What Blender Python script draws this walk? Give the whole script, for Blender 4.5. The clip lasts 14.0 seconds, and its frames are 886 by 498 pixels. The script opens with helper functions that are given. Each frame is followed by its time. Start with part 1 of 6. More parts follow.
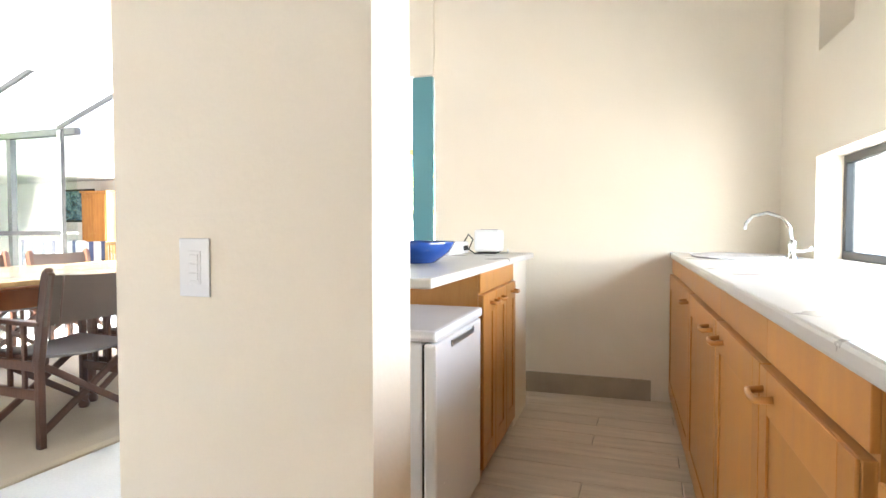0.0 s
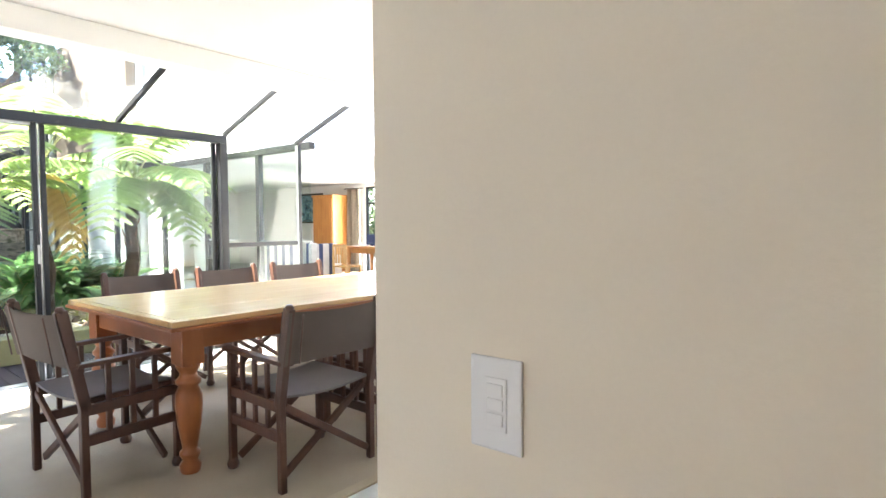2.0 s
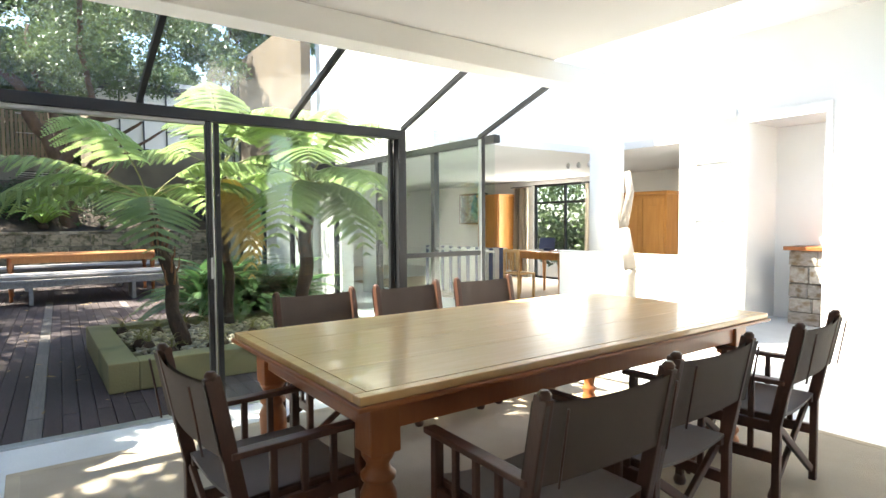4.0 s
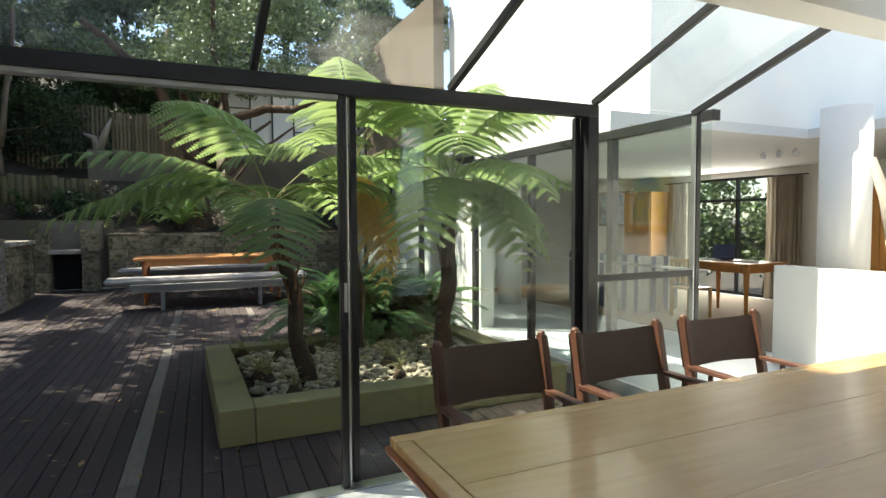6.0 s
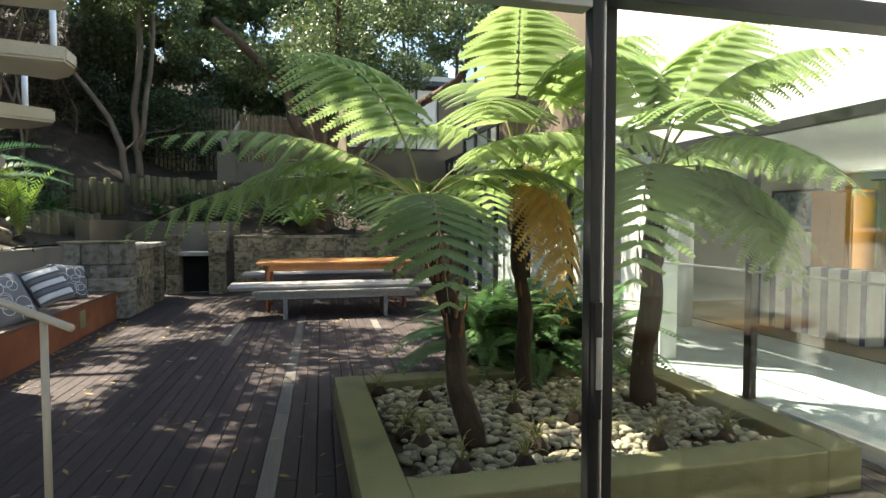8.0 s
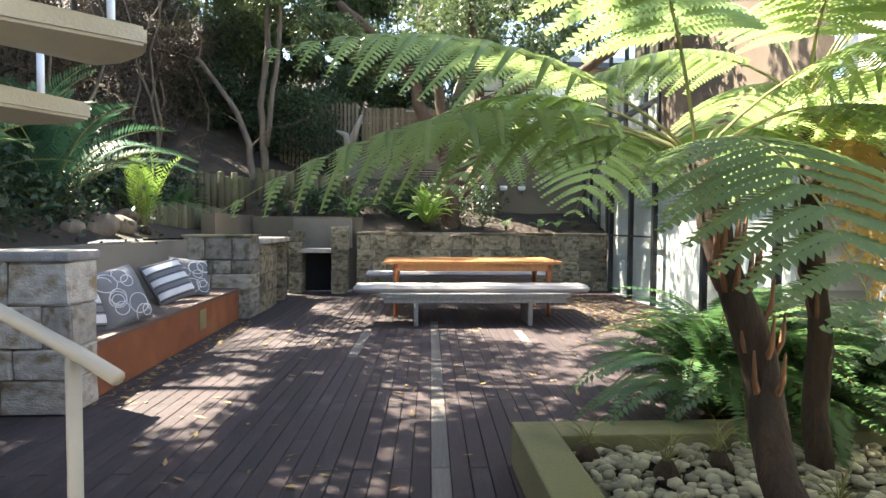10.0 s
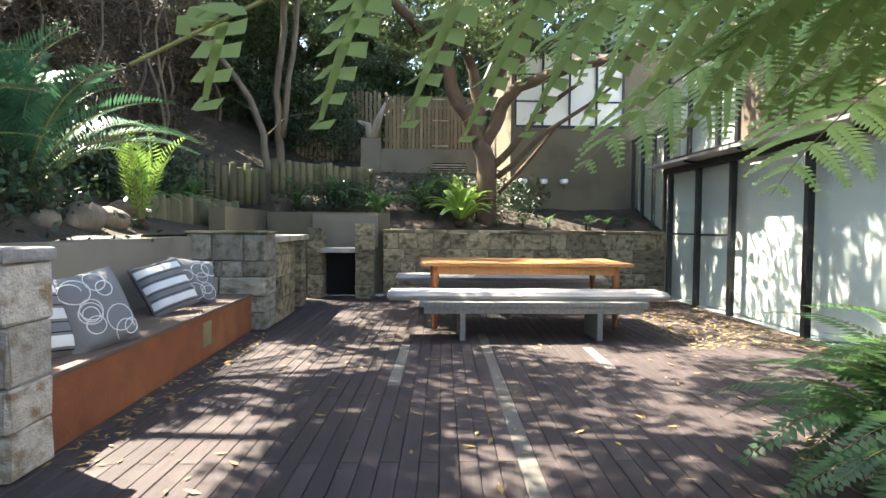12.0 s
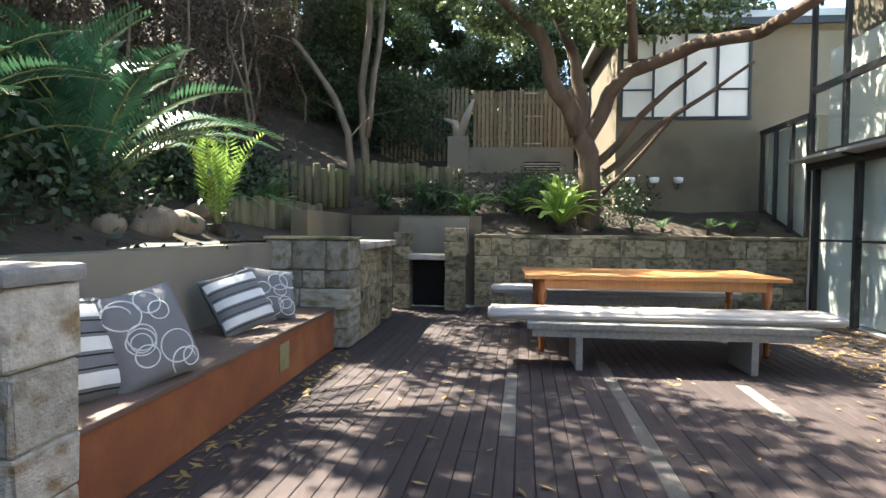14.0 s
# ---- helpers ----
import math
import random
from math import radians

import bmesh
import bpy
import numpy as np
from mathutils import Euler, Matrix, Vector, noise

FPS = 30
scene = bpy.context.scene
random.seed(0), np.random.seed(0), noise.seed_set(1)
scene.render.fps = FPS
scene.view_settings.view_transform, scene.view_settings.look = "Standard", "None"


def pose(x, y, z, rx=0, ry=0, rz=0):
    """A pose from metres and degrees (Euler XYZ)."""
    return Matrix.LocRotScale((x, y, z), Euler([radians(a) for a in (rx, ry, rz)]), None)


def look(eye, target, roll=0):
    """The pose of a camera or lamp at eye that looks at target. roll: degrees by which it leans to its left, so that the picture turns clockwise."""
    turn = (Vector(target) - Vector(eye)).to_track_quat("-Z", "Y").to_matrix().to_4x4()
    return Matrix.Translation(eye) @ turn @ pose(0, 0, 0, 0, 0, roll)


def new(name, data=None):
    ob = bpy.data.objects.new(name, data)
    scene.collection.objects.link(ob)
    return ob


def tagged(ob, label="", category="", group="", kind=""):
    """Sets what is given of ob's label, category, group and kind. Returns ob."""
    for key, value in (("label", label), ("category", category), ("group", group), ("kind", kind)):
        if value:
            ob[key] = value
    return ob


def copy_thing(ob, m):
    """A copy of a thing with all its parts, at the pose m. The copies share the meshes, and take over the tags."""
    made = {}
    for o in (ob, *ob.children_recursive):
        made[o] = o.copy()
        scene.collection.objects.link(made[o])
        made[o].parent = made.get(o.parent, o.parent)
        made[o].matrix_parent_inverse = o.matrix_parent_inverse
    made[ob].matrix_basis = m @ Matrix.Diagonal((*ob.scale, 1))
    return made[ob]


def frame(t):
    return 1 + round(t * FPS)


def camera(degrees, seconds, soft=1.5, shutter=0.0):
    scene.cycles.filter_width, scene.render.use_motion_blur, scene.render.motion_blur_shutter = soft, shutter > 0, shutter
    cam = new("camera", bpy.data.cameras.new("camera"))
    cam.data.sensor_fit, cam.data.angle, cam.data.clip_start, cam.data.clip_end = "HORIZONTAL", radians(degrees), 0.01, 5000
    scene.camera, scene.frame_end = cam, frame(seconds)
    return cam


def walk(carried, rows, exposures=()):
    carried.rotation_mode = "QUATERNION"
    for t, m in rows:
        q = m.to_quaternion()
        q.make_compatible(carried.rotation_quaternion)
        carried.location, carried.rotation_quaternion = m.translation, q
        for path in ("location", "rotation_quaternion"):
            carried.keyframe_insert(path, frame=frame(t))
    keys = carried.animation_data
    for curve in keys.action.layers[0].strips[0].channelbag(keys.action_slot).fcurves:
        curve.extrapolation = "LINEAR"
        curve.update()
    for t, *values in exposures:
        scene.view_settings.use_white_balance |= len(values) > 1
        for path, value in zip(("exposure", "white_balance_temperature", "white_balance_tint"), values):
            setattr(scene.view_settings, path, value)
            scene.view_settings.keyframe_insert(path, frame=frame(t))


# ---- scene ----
cam = camera(75.6, 14.0)
METRES, EYE, TILT, LEAN, TURN = 8.0, 1.15, 0.0, 0.0, 19.6
ROWS = [
    (0.0, 0.0323, -0.0386, -0.0092, -0.0, -1.95, 0.03),
    (0.5, 0.0242, -0.0217, -0.0050, 2.37, -2.08, 0.15),
    (1.0, 0.0136, -0.0028, -0.0007, 7.5, -2.14, 0.27),
    (1.5, -0.0024, 0.0153, 0.0040, 13.72, -2.28, 0.25),
    (2.0, -0.0165, 0.0303, 0.0130, 19.35, -2.59, 0.31),
    (2.5, -0.0377, 0.0524, 0.0163, 24.32, -2.73, 0.36),
    (3.0, -0.0645, 0.0771, 0.0185, 28.61, -2.71, 0.36),
    (5.5, -0.2314, 0.1979, 0.0315, 41.97, -2.81, 0.36),
    (6.0, -0.2731, 0.2176, 0.0333, 45.6, -2.81, 0.32),
    (6.5, -0.316, 0.2335, 0.0349, 48.41, -2.77, 0.32),
    (7.0, -0.3573, 0.2497, 0.0348, 50.73, -2.73, 0.32),
    (7.5, -0.3986, 0.2619, 0.0326, 53.61, -2.62, 0.2),
    (8.0, -0.4406, 0.2694, 0.0343, 56.23, -2.51, 0.02),
    (8.5, -0.4864, 0.2799, 0.0308, 60.23, -2.48, 0.02),
    (9.0, -0.5306, 0.2846, 0.0277, 64.65, -2.43, -0.1),
    (11.5, -0.7435, 0.2998, 0.0112, 67.75, -2.28, -0.46),
    (12.0, -0.7817, 0.3026, 0.0117, 68.21, -2.28, -0.48),
    (12.5, -0.8147, 0.3051, 0.0117, 68.93, -2.24, -0.52),
    (13.0, -0.845, 0.3059, 0.0155, 70.09, -2.18, -0.55),
    (13.5, -0.8778, 0.308, 0.0151, 72.58, -2.12, -0.56),
    (14.0, -0.9042, 0.3108, 0.0149, 76.11, -2.07, -0.55),
]
EXPOSURES = [(0.0, 4.55, 6250, 10), (1.0, 4.5, 6250, 10), (1.5, 4.2, 6250, 10), (2.5, 3.55, 6300, 10), (3.2, 3.15, 6450, 8), (5.3, 2.05, 6700, 4), (6.5, 1.55, 6900, 3), (7.5, 1.75, 7050, 3), (8.5, 2.42, 7100, 5), (9.2, 2.75, 7000, 10), (11.3, 2.95, 6900, 6), (13.0, 2.88, 6850, 5), (14.0, 2.75, 6800, 6)]
walk(cam, [(t, pose(0, 0, EYE, TILT, LEAN, TURN) @ pose(METRES * x, METRES * y, METRES * z, 90 + pitch, roll, yaw)) for t, x, y, z, yaw, pitch, roll in ROWS], EXPOSURES)

# ---- world and sun ----
SUN_FROM = Vector((-0.42, -0.62, 1.15)).normalized()
world = bpy.data.worlds.new("world")
scene.world = world
world.use_nodes = True
wn = world.node_tree
sky = wn.nodes.new("ShaderNodeTexSky")
sky.sky_type = "NISHITA"
sky.sun_disc = False
sky.sun_elevation = math.asin(SUN_FROM.z)
sky.sun_rotation = math.atan2(SUN_FROM.x, SUN_FROM.y)
wn.links.new(sky.outputs[0], wn.nodes["Background"].inputs[0])
wn.nodes["Background"].inputs[1].default_value = 0.125
sun_data = bpy.data.lights.new("sun", "SUN")
sun_data.energy, sun_data.angle, sun_data.color = 5.0, radians(0.5), (1.0, 0.94, 0.83)
sun = new("sun", sun_data)
sun.matrix_world = look(SUN_FROM * 30, (0, 0, 0))


def window_light(name, watts, eye, target, width, height, color=(1.0, 0.97, 0.92)):
    """The sky's light in a window's opening."""
    d = bpy.data.lights.new(name, "AREA")
    d.shape, d.size, d.size_y, d.energy, d.color = "RECTANGLE", width, height, watts, color
    ob = new(name, d)
    ob.matrix_world = look(eye, target)
    return ob


# the south window is unseen; its lamp is added to light the wall end
window_light("daylight_south", 1.6, (-2.2, -3.02, 1.6), (-2.2, 0, 1.6), 2.4, 0.75)
window_light("daylight_kitchen", 2.8, (1.31, 1.84, 1.18), (0, 1.81, 1.18), 1.73, 0.47)
window_light("daylight_living", 30, (-10.2, 10.38, 1.1), (-10.2, 0, 1.1), 1.65, 2.1)

# ---- materials ----
def material(name, color, rough=0.6, color2=None, scale=6.0, stretch=(1, 1, 1), detail=6.0, fine=0.0, fine_scale=120.0,
             bump=0.0, bump_scale=80.0, metal=0.0, random_tint=0.0, island_tint=0.0, spec=0.5, sheen=0.0, translucent=0.0, stain=None, stain_scale=1.5, stain_at=0.6, coat=0.0, rough_var=0.1):
    m = bpy.data.materials.new(name)
    m.use_nodes = True
    nt = m.node_tree
    n, l = nt.nodes, nt.links
    b = n["Principled BSDF"]
    tc = n.new("ShaderNodeTexCoord")
    mp = n.new("ShaderNodeMapping")
    mp.inputs["Scale"].default_value = stretch
    l.new(tc.outputs["Object"], mp.inputs[0])
    if random_tint:
        oi, ml = n.new("ShaderNodeObjectInfo"), n.new("ShaderNodeMath")
        ml.operation = "MULTIPLY"
        ml.inputs[1].default_value = 37.0
        l.new(oi.outputs["Random"], ml.inputs[0])
        l.new(ml.outputs[0], mp.inputs["Location"])
    n1 = n.new("ShaderNodeTexNoise")
    n1.inputs["Scale"].default_value, n1.inputs["Detail"].default_value = scale, detail
    l.new(mp.outputs[0], n1.inputs["Vector"])
    ramp = n.new("ShaderNodeValToRGB")
    c2 = color2 or tuple(c * 0.82 for c in color)
    ramp.color_ramp.elements[0].color, ramp.color_ramp.elements[1].color = (*c2, 1), (*color, 1)
    ramp.color_ramp.elements[0].position, ramp.color_ramp.elements[1].position = 0.3, 0.7
    l.new(n1.outputs[0], ramp.inputs[0])
    out = ramp.outputs[0]
    if stain:
        ns = n.new("ShaderNodeTexNoise")
        ns.inputs["Scale"].default_value, ns.inputs["Detail"].default_value = stain_scale, 8.0
        l.new(mp.outputs[0] if stretch == (1, 1, 1) else tc.outputs["Object"], ns.inputs["Vector"])
        mr = n.new("ShaderNodeMapRange")
        mr.inputs[1].default_value, mr.inputs[2].default_value = stain_at - 0.06, stain_at + 0.12
        l.new(ns.outputs[0], mr.inputs[0])
        mx = n.new("ShaderNodeMix")
        mx.data_type = "RGBA"
        mx.inputs[7].default_value = (*stain, 1)
        l.new(mr.outputs[0], mx.inputs[0])
        l.new(out, mx.inputs[6])
        out = mx.outputs[2]
    if fine:
        n2 = n.new("ShaderNodeTexNoise")
        n2.inputs["Scale"].default_value, n2.inputs["Detail"].default_value = fine_scale, 3.0
        l.new(mp.outputs[0], n2.inputs["Vector"])
        mr = n.new("ShaderNodeMapRange")
        mr.inputs[3].default_value, mr.inputs[4].default_value = 1 - fine, 1 + fine
        l.new(n2.outputs[0], mr.inputs[0])
        hs = n.new("ShaderNodeHueSaturation")
        l.new(mr.outputs[0], hs.inputs["Value"])
        l.new(out, hs.inputs["Color"])
        out = hs.outputs[0]
    for amount, node, socket in ((random_tint, "ShaderNodeObjectInfo", "Random"), (island_tint, "ShaderNodeNewGeometry", "Random Per Island")):
        if amount:
            oi = n.new(node)
            mr = n.new("ShaderNodeMapRange")
            mr.inputs[3].default_value, mr.inputs[4].default_value = 1 - amount, 1 + amount
            l.new(oi.outputs[socket], mr.inputs[0])
            hs = n.new("ShaderNodeHueSaturation")
            l.new(mr.outputs[0], hs.inputs["Value"])
            l.new(out, hs.inputs["Color"])
            out = hs.outputs[0]
    l.new(out, b.inputs["Base Color"])
    mr = n.new("ShaderNodeMapRange")
    mr.inputs[3].default_value, mr.inputs[4].default_value = max(0.02, rough - rough_var), min(1, rough + rough_var)
    l.new(n1.outputs[0], mr.inputs[0])
    l.new(mr.outputs[0], b.inputs["Roughness"])
    b.inputs["Metallic"].default_value = metal
    b.inputs["Specular IOR Level"].default_value = spec
    b.inputs["Coat Weight"].default_value = coat
    if bump:
        n3 = n.new("ShaderNodeTexNoise")
        n3.inputs["Scale"].default_value, n3.inputs["Detail"].default_value = bump_scale, 5.0
        l.new(mp.outputs[0], n3.inputs["Vector"])
        bp = n.new("ShaderNodeBump")
        bp.inputs["Strength"].default_value, bp.inputs["Distance"].default_value = bump, 0.02
        l.new(n3.outputs[0], bp.inputs["Height"])
        l.new(bp.outputs[0], b.inputs["Normal"])
    if translucent:
        tr = n.new("ShaderNodeBsdfTranslucent")
        through_leaf = n.new("ShaderNodeHueSaturation")
        through_leaf.inputs["Hue"].default_value, through_leaf.inputs["Saturation"].default_value, through_leaf.inputs["Value"].default_value = 0.495, 0.92, 1.4
        l.new(out, through_leaf.inputs["Color"])
        l.new(through_leaf.outputs[0], tr.inputs[0])
        ms = n.new("ShaderNodeMixShader")
        ms.inputs[0].default_value = translucent
        l.new(b.outputs[0], ms.inputs[1])
        l.new(tr.outputs[0], ms.inputs[2])
        l.new(ms.outputs[0], n["Material Output"].inputs[0])
    return m


def glass_material(name, tint=(0.95, 0.98, 0.97), dust=0.0):
    m = bpy.data.materials.new(name)
    m.use_nodes = True
    n, l = m.node_tree.nodes, m.node_tree.links
    n.remove(n["Principled BSDF"])
    tr, gl, lw, pw, mr, mx = n.new("ShaderNodeBsdfTransparent"), n.new("ShaderNodeBsdfGlossy"), n.new("ShaderNodeLayerWeight"), n.new("ShaderNodeMath"), n.new("ShaderNodeMapRange"), n.new("ShaderNodeMixShader")
    tr.inputs[0].default_value = (*tint, 1)
    gl.inputs["Roughness"].default_value = 0.01
    lw.inputs["Blend"].default_value = 0.5
    pw.operation = "POWER"
    pw.inputs[1].default_value = 5.0
    l.new(lw.outputs["Facing"], pw.inputs[0])
    mr.inputs[3].default_value, mr.inputs[4].default_value = 0.04, 0.95
    l.new(pw.outputs[0], mr.inputs[0])
    l.new(mr.outputs[0], mx.inputs[0])
    l.new(tr.outputs[0], mx.inputs[1])
    l.new(gl.outputs[0], mx.inputs[2])
    out = mx.outputs[0]
    if dust:
        tc, mp, nz, dr, df, tl, ad, md = (n.new("ShaderNode" + k) for k in ("TexCoord", "Mapping", "TexNoise", "MapRange", "BsdfDiffuse", "BsdfTranslucent", "MixShader", "MixShader"))
        mp.inputs["Scale"].default_value = (0.9, 2.2, 1.0)
        nz.inputs["Scale"].default_value, nz.inputs["Detail"].default_value = 1.6, 7.0
        l.new(tc.outputs["Object"], mp.inputs[0])
        l.new(mp.outputs[0], nz.inputs["Vector"])
        l.new(nz.outputs[0], dr.inputs[0])
        dr.inputs[1].default_value, dr.inputs[2].default_value, dr.inputs[3].default_value, dr.inputs[4].default_value = 0.35, 0.72, dust * 0.25, dust
        df.inputs[0].default_value = tl.inputs[0].default_value = (0.75, 0.76, 0.74, 1)
        ad.inputs[0].default_value = 0.6
        l.new(df.outputs[0], ad.inputs[1])
        l.new(tl.outputs[0], ad.inputs[2])
        l.new(dr.outputs[0], md.inputs[0])
        l.new(out, md.inputs[1])
        l.new(ad.outputs[0], md.inputs[2])
        out = md.outputs[0]
    l.new(out, n["Material Output"].inputs[0])
    return m


WHITE = material("white_plaster", (0.80, 0.785, 0.75), 0.85, (0.76, 0.745, 0.71), 1.3, fine=0.02, bump=0.08, bump_scale=60)
CREAM = material("cream_plaster", (0.78, 0.71, 0.605), 0.8, (0.74, 0.67, 0.565), 1.2, fine=0.02, bump=0.08, bump_scale=50)
# white ceiling, its colour lowered in place of weaker bounced light
CEIL_DIMMED = material("dimmed_ceiling_white", (0.62, 0.605, 0.59), 0.9, (0.59, 0.575, 0.56), 1.0)
TERRAZZO = material("terrazzo_floor", (0.66, 0.68, 0.68), 0.35, (0.55, 0.57, 0.58), 3.0, fine=0.12, fine_scale=90)
RUG_M = material("rug_weave", (0.40, 0.34, 0.26), 0.95, (0.34, 0.29, 0.22), 3.0, fine=0.15, fine_scale=300, bump=0.5, bump_scale=300)
RUG_EDGE = material("rug_binding", (0.44, 0.37, 0.27), 0.95, bump=0.4, bump_scale=250)
VINYL = material("grey_oak_plank", (0.60, 0.50, 0.385), 0.45, (0.47, 0.38, 0.285), 3.0, (1, 9, 1), fine=0.08, fine_scale=60, random_tint=0.06, bump=0.06)
DECK = material("deck_board", (0.062, 0.043, 0.042), 0.74, (0.034, 0.025, 0.026), 5.0, (1, 14, 1), fine=0.2, fine_scale=40, random_tint=0.16, bump=0.35, bump_scale=30, stain=(0.095, 0.078, 0.074), stain_scale=1.1, stain_at=0.58, spec=0.35)
DECK_PALE = material("pale_deck_board", (0.160, 0.140, 0.122), 0.7, (0.105, 0.09, 0.08), 5.0, (1, 14, 1), fine=0.2, fine_scale=40, random_tint=0.2, bump=0.35, bump_scale=30)
BLACK_ALU = material("black_aluminium", (0.028, 0.029, 0.031), 0.38, (0.02, 0.02, 0.022), 3.0, metal=0.3)
SILVER = material("bare_aluminium", (0.55, 0.57, 0.58), 0.35, metal=0.9)
GLASS = glass_material("clear_glass")
GLASS_GREEN = glass_material("tinted_glass", (0.93, 0.97, 0.965))
GLASS_DUSTY = glass_material("dusty_roof_glass", (0.93, 0.97, 0.965), 0.11)
PINE = material("pine_top", (0.58, 0.375, 0.17), 0.25, (0.52, 0.32, 0.135), 3.0, (12, 1, 1), fine=0.06, fine_scale=30, bump=0.012, random_tint=0.07, coat=0.2, rough_var=0.03)
PINE_RED = material("red_pine", (0.34, 0.115, 0.035), 0.36, (0.24, 0.075, 0.022), 5.0, (1, 1, 0.2), fine=0.1, fine_scale=40, bump=0.04)
TEAK = material("dark_teak", (0.098, 0.041, 0.024), 0.45, (0.056, 0.024, 0.015), 12.0, (1, 1, 0.25), fine=0.15, bump=0.08, random_tint=0.15)
CANVAS = material("taupe_canvas", (0.110, 0.082, 0.066), 0.9, (0.09, 0.067, 0.054), 6.0, fine=0.15, fine_scale=400, bump=0.3, bump_scale=400)
CANVAS_SEAT = material("grey_canvas", (0.20, 0.175, 0.17), 0.9, (0.17, 0.15, 0.145), 6.0, fine=0.15, fine_scale=400, bump=0.3, bump_scale=400)
OAK = material("honey_oak", (0.50, 0.235, 0.060), 0.38, (0.40, 0.165, 0.038), 2.5, (8, 8, 1), fine=0.1, fine_scale=50, bump=0.04, random_tint=0.1)
WORKTOP = material("grey_laminate", (0.50, 0.48, 0.455), 0.3, (0.485, 0.465, 0.44), 3.0, fine=0.05, fine_scale=500)
ENAMEL = material("white_enamel", (0.78, 0.78, 0.80), 0.25, (0.76, 0.76, 0.78), 2.0)
CHROME = material("chrome", (0.75, 0.75, 0.75), 0.12, metal=1.0, rough_var=0.03)
TEAL = material("teal_paint", (0.10, 0.27, 0.31), 0.6, (0.09, 0.25, 0.29), 1.5)
BLUE_GLAZE = material("blue_glaze", (0.012, 0.045, 0.22), 0.12, (0.02, 0.07, 0.30), 5.0, rough_var=0.04)
SKIRT = material("taupe_skirting", (0.40, 0.33, 0.25), 0.6, bump=0.05)
BRASS = material("brass", (0.55, 0.32, 0.12), 0.3, metal=1.0)
STONE = material("sandstone", (0.33, 0.265, 0.175), 0.9, (0.19, 0.15, 0.095), 4.0, fine=0.2, fine_scale=60, bump=0.8, bump_scale=18, random_tint=0.42, stain=(0.075, 0.07, 0.032), stain_scale=3.0, stain_at=0.53)
STONE_PALE = material("pale_sandstone", (0.52, 0.475, 0.42), 0.9, (0.33, 0.29, 0.25), 4.0, fine=0.2, fine_scale=60, bump=0.8, bump_scale=18, random_tint=0.32, stain=(0.22, 0.155, 0.09), stain_scale=2.6, stain_at=0.55)
STONE_GREY = material("grey_capstone", (0.26, 0.245, 0.235), 0.9, (0.15, 0.14, 0.135), 5.0, fine=0.25, fine_scale=50, bump=0.6, bump_scale=20, random_tint=0.2, stain=(0.10, 0.085, 0.07), stain_scale=3.0, stain_at=0.52)
STONE_DULL = material("dull_sandstone", (0.33, 0.305, 0.265), 0.9, (0.20, 0.18, 0.15), 4.0, fine=0.2, fine_scale=60, bump=0.8, bump_scale=18, random_tint=0.34, stain=(0.13, 0.11, 0.06), stain_scale=2.8, stain_at=0.54)
MORTAR = material("dark_mortar", (0.17, 0.145, 0.11), 0.95, bump=0.5)
TAUPE = material("taupe_render", (0.21, 0.185, 0.15), 0.9, (0.17, 0.15, 0.12), 1.5, fine=0.05, bump=0.25, bump_scale=60, stain=(0.13, 0.11, 0.09), stain_scale=0.9)
BROWN_RENDER = material("brown_render", (0.160, 0.130, 0.088), 0.9, (0.128, 0.104, 0.070), 1.2, fine=0.06, bump=0.25, bump_scale=60, stain=(0.09, 0.072, 0.055), stain_scale=0.8)
BROWN_WALL = material("brown_boarding", (0.145, 0.108, 0.075), 0.85, (0.105, 0.077, 0.054), 3.0, (1, 1, 0.3), bump=0.3)
RUST = material("rust_render", (0.24, 0.080, 0.030), 0.8, (0.155, 0.048, 0.022), 4.0, fine=0.12, bump=0.25, bump_scale=40, stain=(0.30, 0.12, 0.05), stain_scale=1.4)
SEAT_TOP = material("oxide_seat", (0.13, 0.085, 0.068), 0.75, (0.09, 0.06, 0.05), 3.0, fine=0.15, bump=0.3, bump_scale=40)
OLIVE = material("olive_concrete", (0.235, 0.215, 0.105), 0.85, (0.19, 0.172, 0.085), 2.0, fine=0.08, bump=0.2, bump_scale=60, stain=(0.13, 0.12, 0.06))
PEBBLE = material("river_pebble", (0.34, 0.30, 0.22), 0.75, (0.30, 0.26, 0.19), 9.0, island_tint=0.4, bump=0.2)
SOIL = material("leaf_litter_soil", (0.052, 0.036, 0.024), 0.95, (0.026, 0.019, 0.014), 3.0, fine=0.4, fine_scale=25, bump=1.0, bump_scale=12, stain=(0.085, 0.062, 0.04), stain_scale=2.0)
BARK = material("rough_bark", (0.10, 0.072, 0.05), 0.95, (0.05, 0.036, 0.026), 9.0, (1, 1, 0.3), fine=0.3, bump=1.0, bump_scale=25)
BARK_PALE = material("grey_bark", (0.24, 0.185, 0.14), 0.9, (0.12, 0.09, 0.066), 5.0, (1, 1, 0.4), fine=0.25, bump=0.8, bump_scale=20)
BARK_BROWN = material("brown_bark", (0.15, 0.095, 0.065), 0.9, (0.07, 0.044, 0.03), 5.0, (1, 1, 0.4), fine=0.25, bump=0.8, bump_scale=20)
FERN_BARK = material("fern_trunk", (0.060, 0.034, 0.020), 0.95, (0.028, 0.018, 0.012), 14.0, (1, 1, 0.25), fine=0.35, bump=1.0, bump_scale=30)
FERN_STUB = material("old_frond_stub", (0.22, 0.10, 0.045), 0.85, (0.12, 0.055, 0.028), 9.0)
FROND = material("fern_frond", (0.245, 0.325, 0.110), 0.5, (0.185, 0.265, 0.085), 2.0, random_tint=0.2, translucent=0.55)
